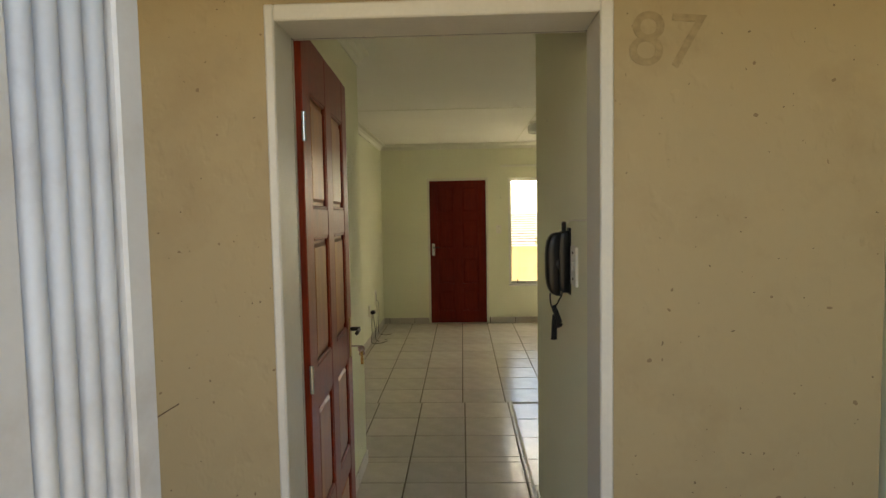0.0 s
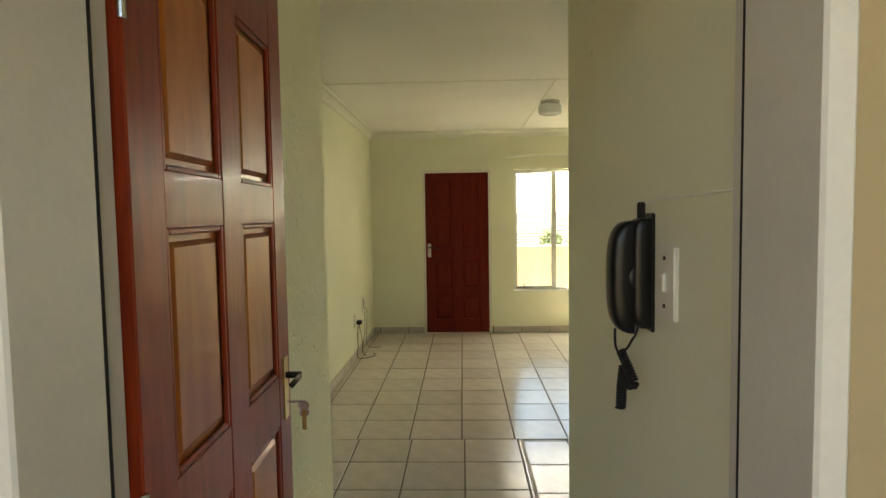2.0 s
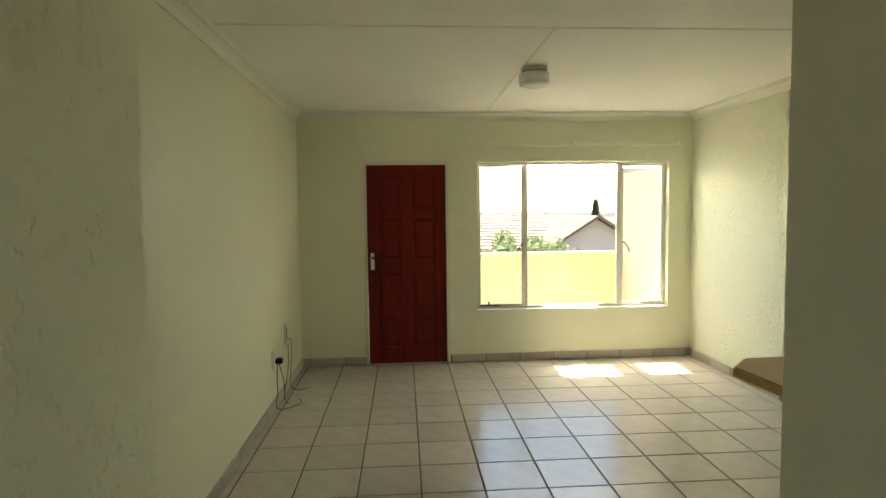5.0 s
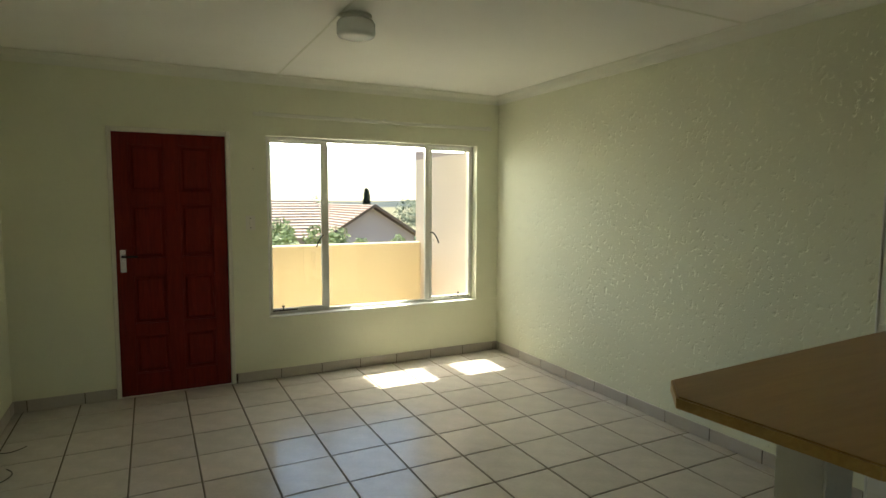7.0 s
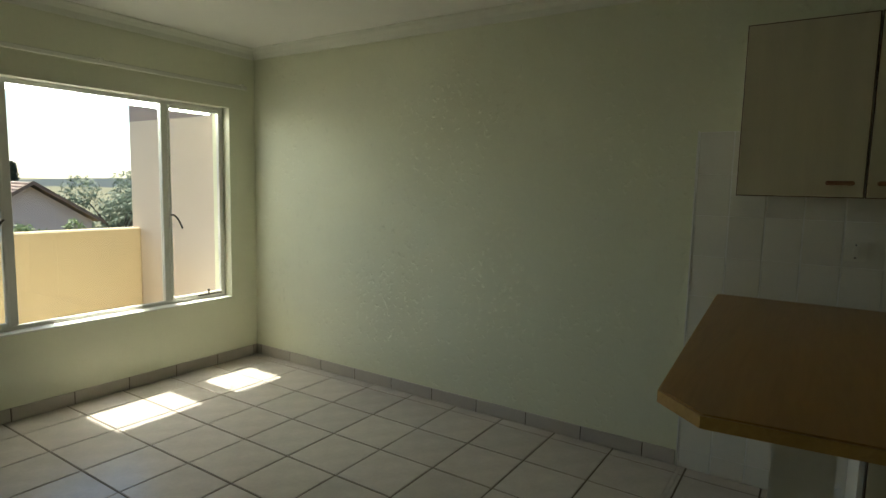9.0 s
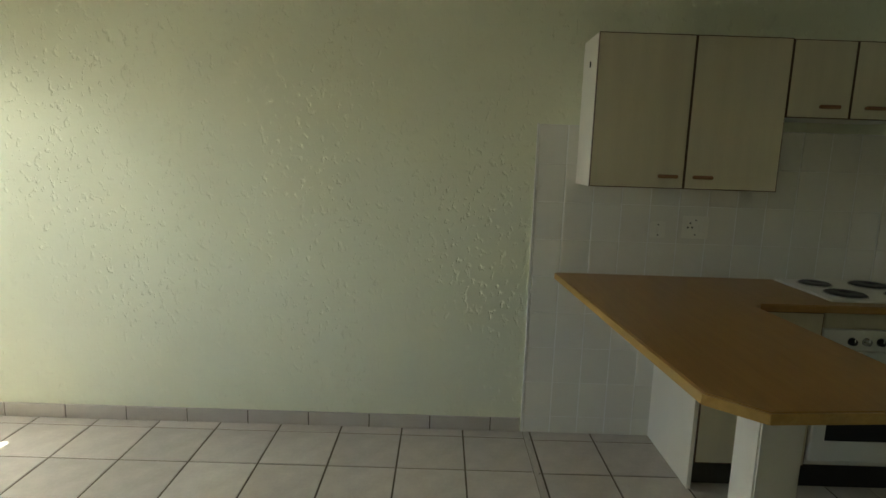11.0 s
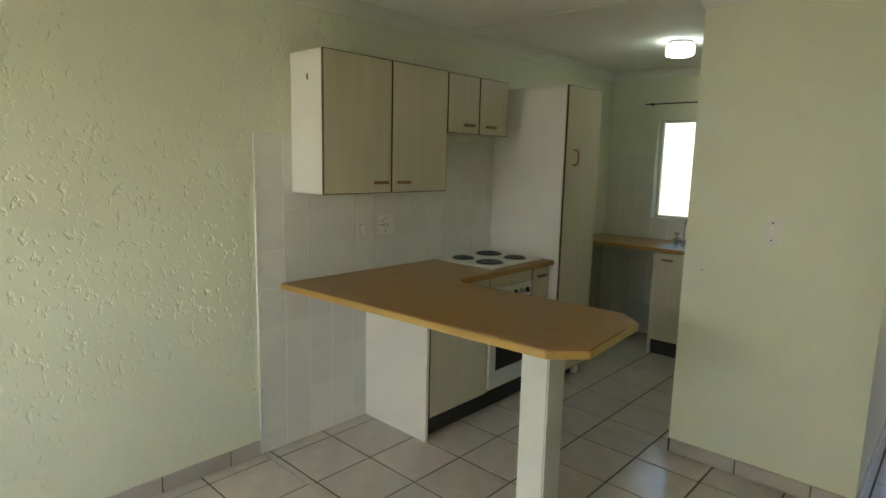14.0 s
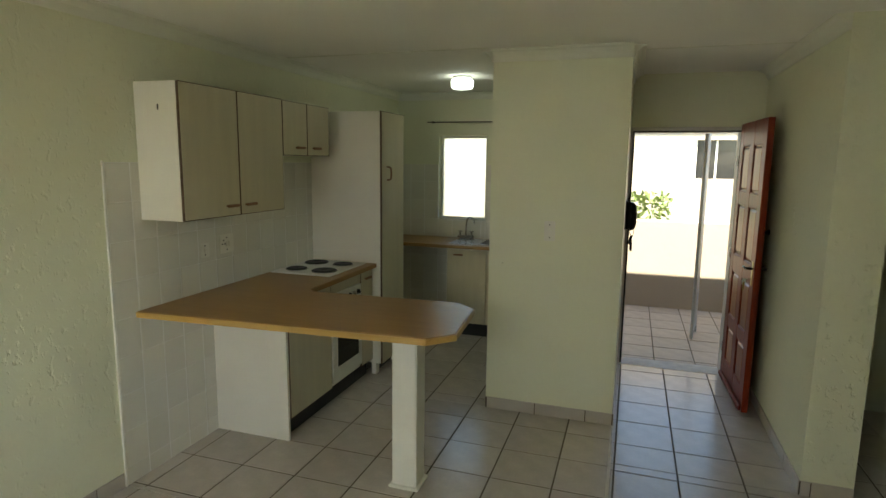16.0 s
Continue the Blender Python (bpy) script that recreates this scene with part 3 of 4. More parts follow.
wx0, wx1, wz0, wz1, m1, m2 = 0.635, 2.631, 0.529, 2.033, 1.150, 2.137
bar(win, wx0, wx0 + 0.028, wz0, wz1)
bar(win, wx1 - 0.028, wx1, wz0, wz1)
bar(win, wx0 + 0.028, wx1 - 0.028, wz0, wz0 + 0.028)
bar(win, wx0 + 0.028, wx1 - 0.028, wz1 - 0.028, wz1)
for mx in (m1, m2):
    bar(win, mx - 0.022, mx + 0.022, wz0 + 0.028, wz1 - 0.028, -0.004, 0.04, "mullion")
for a, b, hx in ((wx0 + 0.028, m1 - 0.022, m1 - 0.03), (m2 + 0.022, wx1 - 0.028, m2 + 0.03)):
    bar(win, a, a + 0.020, wz0 + 0.03, wz1 - 0.03, -0.012, 0.02, "casement_bar")
    bar(win, b - 0.020, b, wz0 + 0.03, wz1 - 0.03, -0.012, 0.02, "casement_bar")
    bar(win, a + 0.02, b - 0.02, wz0 + 0.03, wz0 + 0.05, -0.012, 0.02, "casement_bar")
    bar(win, a + 0.02, b - 0.02, wz1 - 0.05, wz1 - 0.03, -0.012, 0.02, "casement_bar")
    sgn = -1 if hx < 1.6 else 1
    hd = tube("catch_handle", [(hx, WY - 0.015, 1.20), (hx + sgn * 0.01, WY - 0.04, 1.21), (hx + sgn * 0.035, WY - 0.05, 1.185), (hx + sgn * 0.07, WY - 0.045, 1.10)], 0.0065, DARKMETAL, win, "dark metal window catch")
    sx = a + 0.10 if sgn < 0 else b - 0.14
    st = tube("stay_arm", [(sx - 0.09, WY - 0.02, wz0 + 0.035), (sx, WY - 0.025, wz0 + 0.036), (sx + 0.12, WY - 0.02, wz0 + 0.035)], 0.005, DARKMETAL, win)
    part("stay_pin", lathe_bm([(0.006, 0), (0.006, 0.03), (0.011, 0.035), (0.011, 0.045), (0.004, 0.05)], 12, None, Matrix.Translation((sx, WY - 0.022, wz0 + 0.03))), DARKMETAL, st)
for a, b, o in ((wx0 + 0.03, m1 - 0.023, 0.004), (m1 + 0.023, m2 - 0.023, 0.015), (m2 + 0.023, wx1 - 0.03, 0.004)):
    pn = part("pane", box_bm(a, WY + o, wz0 + 0.03, b, WY + o + 0.004, wz1 - 0.03), PANE, win, "clear glass pane")
    pn.visible_shadow = False
part("window_sill", box_bm(wx0 + 0.001, YF - 0.006, 0.520, wx1 - 0.001, WY, 0.5315, 0.003), WHITE, win, "white painted sill")
rod = thing("curtain_rail", "thin white curtain rail above the window", "curtain rail")
part("rail", box_bm(0.53, YF - 0.060, 2.180, 2.76, YF - 0.040, 2.210, 0.004), CORNICE, rod)
for x in (0.60, 1.65, 2.72):
    part("bracket", box_bm(x - 0.012, YF - 0.062, 2.19, x + 0.012, YF, 2.222, 0.003), CORNICE, rod)


def switch(name, label, m, w=0.075, h=0.12, rockers=1, sockets=0):
    """A wall plate facing local -y."""
    s = thing(name, label, "switch" if not sockets else "socket", m, group="light switches" if name == "light_switch" else "")
    part("plate", box_bm(-w / 2, -0.009, -h / 2, w / 2, 0, h / 2, 0.004, None, 2), SWITCH, s)
    for k in range(rockers):
        part("rocker", box_bm(-0.010 + (0.024 * k if sockets else 0), -0.016, -0.018, 0.010 + (0.024 * k if sockets else 0), -0.008, 0.018, 0.003), SWITCH, s)
    for zz in (-h * 0.32, h * 0.32):
        part("screw", cyl_bm(0.004, 0.003, pose(0, -0.010, zz, 90), 10), DARKMETAL, s)
    for k in range(sockets):
        for dx, dz in ((0, 0.018), (-0.012, -0.006), (0.012, -0.006)):
            part("pin_hole", cyl_bm(0.005, 0.002, pose(dx - 0.03, -0.0098, dz + 0.005, 90), 10), BLACK, s)
    return s


switch("light_switch", "white light switch beside the balcony door", pose(0.50, YF, 1.32))
switch("light_switch", "white light switch on the partition wall", pose(0.850, PY, 1.322, 0, 0, 180), 0.075, 0.135)
switch("light_switch", "white light switch beside the intercom handset", pose(HX, 2.092, 1.365, 0, 0, -90), 0.096, 0.139)
switch("wall_plate", "small cream isolator switch on the tiles", pose(XR - 0.008, 4.09, 1.21, 0, 0, -90), 0.085, 0.09)
switch("wall_socket", "white double plug socket on the tiles", pose(XR - 0.008, 3.885, 1.228, 0, 0, -90), 0.145, 0.125, 2, 1)

# ---- intercom handset ----
ph = thing("intercom", "black wall intercom handset with a coiled cord", "intercom", pose(HX, 2.192, 1.375, 0, 0, -90))


def pod_bm(half, z0, z1, inner, outer, flat, power=3.0, rings=22, seg=20):
    """A pod with rounded ends standing off the wall: inner and outer are its depths, flat shapes the ends."""
    bm = bmesh.new()
    loops = []
    zm, zh = (z0 + z1) / 2, (z1 - z0) / 2
    for i in range(rings + 1):
        u = math.sin((i / rings - 0.5) * math.pi)
        e = max(0.03, (1 - abs(u) ** flat) ** (1 / flat))
        hw, d = half * (0.55 + 0.45 * e) if abs(u) < 0.999 else half * 0.5, inner + (outer - inner) * e
        cy, hy = (inner + d) / 2, (d - inner) / 2
        ring = []
        for k in range(seg):
            a = 2 * math.pi * k / seg
            ca, sa = math.cos(a), math.sin(a)
            ring.append(bm.verts.new((hw * math.copysign(abs(ca) ** (2 / power), ca), -(cy + hy * math.copysign(abs(sa) ** (2 / power), sa)), zm + zh * u)))
        loops.append(ring)
    for p, q in zip(loops, loops[1:]):
        for k in range(seg):
            bm.faces.new((p[k], p[(k + 1) % seg], q[(k + 1) % seg], q[k]))
    bm.faces.new(loops[0])
    bm.faces.new(loops[-1][::-1])
    bmesh.ops.recalc_face_normals(bm, faces=bm.faces)
    return bm


def coil_pts(path, r, pitch, step=0.9):
    """Points of a coil of radius r wound along a polyline."""
    out, a = [], 0.0
    for p, q in zip(path, path[1:]):
        p, q = Vector(p), Vector(q)
        d = q - p
        u = d.normalized().orthogonal().normalized()
        w = d.normalized().cross(u)
        n = max(2, int(d.length / pitch * 2 * math.pi / step))
        for k in range(n):
            a += step
            out.append(tuple(p + d * (k / n) + u * r * math.cos(a) + w * r * math.sin(a)))
    return out


part("back_plate", box_bm(-0.030, -0.006, -0.122, 0.022, 0, 0.118, 0.003), BLACK, ph)
part("cradle", pod_bm(0.031, -0.113, 0.108, 0.004, 0.046, 6.0, 5.0), BLACK, ph, "", True)
part("handset", pod_bm(0.031, -0.124, 0.103, 0.036, 0.089, 3.2, 3.4), BLACK, ph, "black glossy curved handset", True)
part("grip_recess", pod_bm(0.0325, -0.035, 0.018, 0.037, 0.060, 2.2, 2.5), PLINTH, ph, "dark finger recess", True)
part("hook", box_bm(-0.005, -0.030, 0.100, 0.005, -0.014, 0.140, 0.003), BLACK, ph)
tube("cord", [(-0.012, -0.070, -0.118), (-0.020, -0.070, -0.150), (-0.022, -0.066, -0.176), (-0.010, -0.058, -0.165)], 0.0026, BLACK, ph)
tube("cord", [(0.008, -0.030, -0.110), (0.014, -0.034, -0.128), (-0.004, -0.040, -0.138), (0.002, -0.046, -0.156), (-0.014, -0.054, -0.168)], 0.0026, BLACK, ph)
tube("coiled_cord", coil_pts([(-0.016, -0.058, -0.165), (0.004, -0.048, -0.195), (0.022, -0.040, -0.222), (0.018, -0.044, -0.232), (-0.004, -0.052, -0.224), (-0.016, -0.056, -0.222)], 0.0085, 0.0058), 0.0027, BLACK, ph, "coiled black cord", 2)
tube("coiled_cord", coil_pts([(-0.010, -0.052, -0.195), (-0.016, -0.055, -0.235), (-0.020, -0.056, -0.288)], 0.0095, 0.0055), 0.0027, BLACK, ph, "", 2)
tube("wall_wire", [(-0.002, -0.012, 0.13), (0.0, -0.004, 0.142), (0.04, -0.003, 0.147), (0.20, -0.003, 0.144), (0.30, -0.003, 0.150), (0.38, -0.003, 0.150)], 0.0024, SWITCH, ph, "thin cream wire along the wall")

# ---- ceiling lamps ----


def lamp(x, y, lit, label):
    o = thing("ceiling_lamp", label, "ceiling lamp", Matrix.Translation((x, y, HC)) @ Matrix.Diagonal((0.78, 0.78, 0.9, 1)) if lit else Matrix.Translation((x, y, HC)) @ Matrix.Diagonal((0.84, 0.84, 1.0, 1)))
    part("base", lathe_bm([(0.105, 0), (0.105, -0.018), (0.085, -0.024), (0.085, 0.0)], 40), STEEL if lit else CORNICE, o, "ring base", True)
    part("shade", lathe_bm([(0.088, -0.024), (0.112, -0.030), (0.124, -0.045), (0.125, -0.095), (0.116, -0.112), (0.085, -0.120), (0.03, -0.122), (0.002, -0.122)], 48), LIT if lit else OPAL, o, "", True)


lamp(0.815, 6.40, False, "unlit round opal glass ceiling lamp")
lamp(1.80, 2.04, True, "lit round opal glass ceiling lamp")

# ---- kitchen ----


def cab_door(parent, x, y0, y1, z0, z1, hy, hz, material=MELA):
    """A flat door facing -x with brown edging and a wooden pull."""
    d = part("cabinet_door", box_bm(x - 0.018, min(y0, y1) + 0.004, z0 + 0.004, x - 0.001, max(y0, y1) - 0.004, z1 - 0.004, 0.0015), material, parent, "cream door")
    e = bmesh.new()
    a, b = min(y0, y1), max(y0, y1)
    box_bm(x - 0.0165, a + 0.0005, z0, x - 0.002, a + 0.004, z1, 0, e)
    box_bm(x - 0.0165, b - 0.004, z0, x - 0.002, b - 0.0005, z1, 0, e)
    box_bm(x - 0.0165, a + 0.004, z0, x - 0.002, b - 0.004, z0 + 0.004, 0, e)
    box_bm(x - 0.0165, a + 0.004, z1 - 0.004, x - 0.002, b - 0.004, z1, 0, e)
    part("edging", e, TRIM, d, "brown edging")
    if hy is not None:
        part("handle", box_bm(x - 0.042, hy - 0.05, hz - 0.009, x - 0.026, hy + 0.05, hz + 0.009, 0.005, box_bm(x - 0.03, hy - 0.045, hz - 0.006, x - 0.017, hy + 0.045, hz + 0.006)), HANDLE, d, "brown wooden pull")
    return d


WX = 2.592
wu = thing("wall_cabinet", "cream two-door wall cabinet with white sides", "cabinet", group="kitchen wall cabinets")
part("body", box_bm(WX, 3.632, 1.447, XR - 0.009, 4.556, 2.176, 0.001), MELW, wu)
cab_door(wu, WX, 4.556, 4.094, 1.447, 2.176, 4.178, 1.507)
cab_door(wu, WX, 4.090, 3.632, 1.447, 2.176, 4.006, 1.507)
part("screw_hook", box_bm(2.705, 4.556, 2.03, 2.712, 4.562, 2.06, 0.002), DARKMETAL, wu)
hu = thing("wall_cabinet", "small cream two-door cabinet above the hob", "cabinet", group="kitchen wall cabinets")
part("body", box_bm(WX, 3.012, 1.808, XR - 0.009, 3.628, 2.172, 0.001), MELW, hu)
cab_door(hu, WX, 3.628, 3.325, 1.808, 2.172, 3.43, 1.862)
cab_door(hu, WX, 3.321, 3.012, 1.808, 2.172, 3.21, 1.862)

pt = thing("tall_cabinet", "tall white broom cupboard with a cream door", "cabinet")
part("body", box_bm(2.250, 2.330, 0.10, XR - 0.004, 2.790, 2.165, 0.001), MELW, pt)
tdoor = cab_door(pt, 2.250, 2.790, 2.330, 0.10, 2.165, None, 0)
tube("handle", [(2.233, 2.69, 1.625), (2.20, 2.69, 1.625), (2.193, 2.69, 1.64), (2.193, 2.69, 1.715), (2.20, 2.69, 1.73), (2.233, 2.69, 1.73)], 0.007, HANDLE, tdoor, "brown D-shaped pull")
for y in (2.37, 2.75):
    part("foot", box_bm(2.295, y - 0.03, 0, 2.335, y + 0.03, 0.10), MELW, pt)
part("plinth", box_bm(2.325, 2.34, 0.0, 2.34, 2.77, 0.099), PLINTH, pt)

BX = 2.335
bu = thing("base_cabinet", "cream base cabinet with a white end panel", "cabinet")
part("end_panel", box_bm(BX - 0.012, 4.018, 0.0, XR - 0.009, 4.038, CT - 0.036, 0.001), MELW, bu, "white end panel")
part("body", box_bm(BX, 3.480, 0.14, XR - 0.03, 4.016, CT - 0.036), MELW, bu)
cab_door(bu, BX, 4.014, 3.483, 0.14, CT - 0.045, None, 0)
part("plinth", box_bm(BX + 0.045, 3.480, 0.0, BX + 0.06, 4.017, 0.139), PLINTH, bu)
ov = thing("oven", "built-under white oven with black knobs", "oven")
part("body", box_bm(BX + 0.002, 3.008, 0.14, XR - 0.03, 3.477, CT - 0.037), MELW, ov)
part("filler_panel", box_bm(BX - 0.016, 3.010, 0.835, BX, 3.476, CT - 0.045, 0.002), MELA, ov, "cream panel above the oven")
part("control_panel", box_bm(BX - 0.020, 3.010, 0.73, BX, 3.476, 0.830, 0.004), WHITE, ov)
for k in range(5):
    kn = part("knob", lathe_bm([(0.020, 0), (0.018, 0.012), (0.015, 0.022), (0.001, 0.023)], 18, None, pose(BX - 0.019, 3.069 + 0.068 * k, 0.775, 0, -90, 0)), BLACK if k % 2 == 0 else STEEL, ov, "", True)
    part("pointer", box_bm(BX - 0.045, 3.068 + 0.068 * k, 0.777, BX - 0.041, 3.071 + 0.068 * k, 0.793), WHITE, kn)
od = part("oven_door", box_bm(BX - 0.026, 3.011, 0.17, BX, 3.474, 0.722, 0.005), WHITE, ov, "white oven door")
part("oven_window", box_bm(BX - 0.029, 3.077, 0.28, BX - 0.024, 3.407, 0.60, 0.001), DARKGLASS, od, "dark glass window")
part("oven_handle", box_bm(BX - 0.060, 3.054, 0.665, BX - 0.045, 3.430, 0.685, 0.005, box_bm(BX - 0.05, 3.069, 0.668, BX - 0.026, 3.085, 0.682, 0, box_bm(BX - 0.05, 3.399, 0.668, BX - 0.026, 3.415, 0.682))), WHITE, od)
part("plinth", box_bm(BX + 0.045, 3.008, 0.0, BX + 0.06, 3.479, 0.139), PLINTH, ov)
b2 = thing("base_cabinet", "narrow cream base cabinet beside the oven", "cabinet")
part("body", box_bm(BX, 2.792, 0.14, XR - 0.03, 3.004, CT - 0.036), MELW, b2)
cab_door(b2, BX, 3.004, 2.797, 0.14, CT - 0.045, 2.90, 0.850)
part("plinth", box_bm(BX + 0.045, 2.792, 0.0, BX + 0.06, 3.005, 0.139), PLINTH, b2)

wt = thing("worktop", "oak-patterned L-shaped worktop with a chamfered breakfast bar", "worktop")
plan = [(XR - 0.010, 4.635), (1.222, 4.545), (1.108, 4.425), (1.150, 3.925), (1.270, 3.815), (2.225, 3.860), (2.275, 3.81), (2.280, 2.795), (XR - 0.010, 2.795)]
part("top", prism_bm(plan, CT - 0.035, CT, 0.004), COUNTER, wt)
cx_, cy_ = 1.9, 4.25
for p, q in zip(plan[:5], plan[1:6]):
    d_ = (Vector((*q, 0)) - Vector((*p, 0))).normalized()
    n_ = Vector((d_.y, -d_.x, 0))
    if n_.dot(Vector((cx_, cy_, 0)) - Vector((*p, 0))) > 0:
        n_ = -n_
    quad = [Vector((*p, 0)), Vector((*q, 0)), Vector((*q, 0)) + n_ * 0.004, Vector((*p, 0)) + n_ * 0.004]
    part("edging", prism_bm([(v.x, v.y) for v in quad], CT - 0.034, CT - 0.004), EDGE, wt, "worn oak edging")
post = thing("post", "square white painted post under the breakfast bar", "post")
part("shaft", box_bm(1.362, 4.152, 0.012, 1.502, 4.292, CT - 0.036, 0.006, None, 2), WHITE, post)
part("base_trim", box_bm(1.346, 4.136, 0.0, 1.518, 4.308, 0.016, 0.004), WHITE, post)
part("bracket", box_bm(1.52, 4.36, CT - 0.060, 1.55, 4.41, CT - 0.036, 0.003), MELA, wt)

hob = thing("hob", "white enamel hob with four black plates set in the worktop", "hob")
part("tray", box_bm(2.350, 2.850, CT - 0.002, 2.845, 3.435, CT + 0.010, 0.004, None, 2), WHITE, hob)
for px, py, r in ((2.48, 3.285, 0.090), (2.715, 3.285, 0.075), (2.48, 2.995, 0.075), (2.715, 2.995, 0.090)):
    pl = part("plate", lathe_bm([(r, 0.0), (r, 0.009), (r - 0.008, 0.013), (0.025, 0.013), (0.022, 0.010), (0.001, 0.010)], 36, None, Matrix.Translation((px, py, CT + 0.009))), IRON, hob, "", True)
    part("plate_rim", lathe_bm([(r + 0.001, 0), (r + 0.008, 0), (r + 0.007, 0.004), (r + 0.001, 0.005)], 36, None, Matrix.Translation((px, py, CT + 0.0095))), STEEL, pl, "", True)

# back run under the kitchen window
bt = thing("worktop", "oak-patterned worktop below the kitchen window", "worktop")
part("top", box_bm(PX + 0.004, KY + 0.010, CT - 0.042, XR - 0.010, 1.525, CT - 0.008, 0.004), COUNTER, bt)
sc = thing("sink_cabinet", "cream sink cabinet with a dark plinth", "cabinet")
part("body", box_bm(PX + 0.004, KY + 0.03, 0.14, 2.085, 1.495, CT - 0.044), MELW, sc)
for a, b in ((2.085, 1.680), (1.676, PX + 0.006)):
    d = part("cabinet_door", box_bm(b, 1.496, 0.145, a, 1.514, CT - 0.05, 0.0015), MELA, sc, "cream door")
    part("handle", box_bm(a - 0.17, 1.528, 0.842, a - 0.07, 1.542, 0.858, 0.005, box_bm(a - 0.165, 1.51, 0.844, a - 0.075, 1.53, 0.856)), HANDLE, d, "brown wooden pull")
part("plinth", box_bm(PX + 0.004, 1.43, 0.0, 2.085, 1.445, 0.139), PLINTH, sc)
solid("side_panel", box_bm(2.086, KY + 0.02, 0.0, 2.102, 1.48, CT - 0.044), MELW, "white board beside the appliance space", "panel")
sk = thing("sink", "stainless steel sink set into the worktop", "sink")
rim = bmesh.new()
sx0, sx1, sy0, sy1 = 1.36, 2.10, 0.99, 1.44
for a in ((sx0, sy0, sx1, sy0 + 0.05), (sx0, sy1 - 0.05, sx1, sy1), (sx0, sy0 + 0.05, sx0 + 0.05, sy1 - 0.05), (1.79, sy0 + 0.05, sx1, sy1 - 0.05)):
    box_bm(a[0], a[1], CT - 0.010, a[2], a[3], CT - 0.003, 0, rim)
part("rim", rim, STEEL, sk)
# flat dark sheet: the bowl's shaded depth is only colour
part("bowl_shade_sheet", box_bm(sx0 + 0.05, sy0 + 0.05, CT - 0.009, 1.79, sy1 - 0.05, CT - 0.006), DARKMETAL, sk)
tap = thing("tap", "chrome swan-neck kitchen tap with cross heads", "tap", Matrix.Translation((0.15, -0.05, 0)))
part("body", box_bm(1.80, 1.005, CT - 0.003, 1.99, 1.045, CT + 0.03, 0.01, None, 3), STEEL, tap)
tube("spout", [(1.895, 1.025, CT + 0.02), (1.895, 1.025, CT + 0.16), (1.88, 1.035, CT + 0.22), (1.83, 1.06, CT + 0.235), (1.79, 1.08, CT + 0.21), (1.785, 1.083, CT + 0.16)], 0.010, STEEL, tap)
for x in (1.83, 1.96):
    hd = part("tap_head", cyl_bm(0.010, 0.04, Matrix.Translation((x, 1.025, CT + 0.05)), 14), STEEL, tap)
    part("cross_handle", box_bm(x - 0.028, 1.02, CT + 0.066, x + 0.028, 1.03, CT + 0.076, 0.003, box_bm(x - 0.005, 0.998, CT + 0.066, x + 0.005, 1.052, CT + 0.076, 0.003)), STEEL, hd)

kw = thing("window_2", "small white kitchen window with frosted glass", "window", kind="structure")
ky = KY - 0.10
for a in ((1.847, 1.873, 1.142, 2.058), (2.362, 2.388, 1.142, 2.058), (1.873, 2.362, 1.142, 1.168), (1.873, 2.362, 2.032, 2.058)):
    part("frame_bar", box_bm(a[0], ky, a[2], a[1], ky + 0.035, a[3], 0.003), WHITE, kw)
p_ = part("pane", box_bm(1.872, ky + 0.012, 1.167, 2.363, ky + 0.016, 2.033), FROST, kw, "frosted glass pane")
p_.visible_shadow = False
part("window_sill", box_bm(1.847, KY - 0.065, 1.132, 2.388, KY + 0.012, 1.144, 0.002), WTILE, kw)
kr = thing("curtain_rod", "thin dark curtain rod above the kitchen window", "curtain rod")
tube("rod", [(1.65, KY + 0.05, 2.20), (2.1, KY + 0.05, 2.20), (2.51, KY + 0.05, 2.20)], 0.006, DARKMETAL, kr)
for x in (1.70, 2.45):
    part("bracket", box_bm(x - 0.008, KY, 2.19, x + 0.008, KY + 0.056, 2.21, 0.002), DARKMETAL, kr)

# ---- sockets and loose wires on the left wall ----
for k, (y, z, h) in enumerate(((6.93, 0.40, 0.14), (7.42, 0.50, 0.18))):
    s = thing("wall_box", "old white telephone socket with a missing cover" if k == 0 else "white plastic aerial socket box", "socket", pose(XL, y, z, 0, 0, 90))
    part("plate", box_bm(-0.06, -0.010, -h / 2, 0.06, 0, h / 2, 0.004, None, 2), SWITCH, s)
    part("slot", box_bm(-0.012, -0.013, -0.05, 0.012, -0.009, 0.055, 0.002), BLACK if k else SWITCH, s)
ad = thing("adaptor_plug", "black plug adaptor in the wall socket", "plug", pose(XL, 6.98, 0.375, 0, 0, 90))
part("plug_body", box_bm(-0.03, -0.065, -0.022, 0.03, -0.010, 0.022, 0.008, None, 2), BLACK, ad)
wr = thing("loose_wires", "thin loose cables hanging to the floor", "cable")
WIRE = mat("dark cable", (0.05, 0.04, 0.025), 0.5, vary=0.1)
tube("wire", [(XL + 0.03, 6.95, 0.36), (XL + 0.02, 6.93, 0.22), (XL + 0.03, 6.97, 0.14), (XL + 0.015, 6.91, 0.05), (XL + 0.03, 6.87, 0.006), (XL + 0.14, 6.95, 0.006), (XL + 0.22, 7.07, 0.006), (XL + 0.15, 7.15, 0.006)], 0.003, WIRE, wr)
tube("wire", [(XL + 0.03, 7.00, 0.36), (XL + 0.03, 7.05, 0.28), (XL + 0.02, 7.19, 0.20), (XL + 0.03, 7.19, 0.06), (XL + 0.04, 7.11, 0.006), (XL + 0.09, 7.03, 0.006)], 0.003, WIRE, wr)
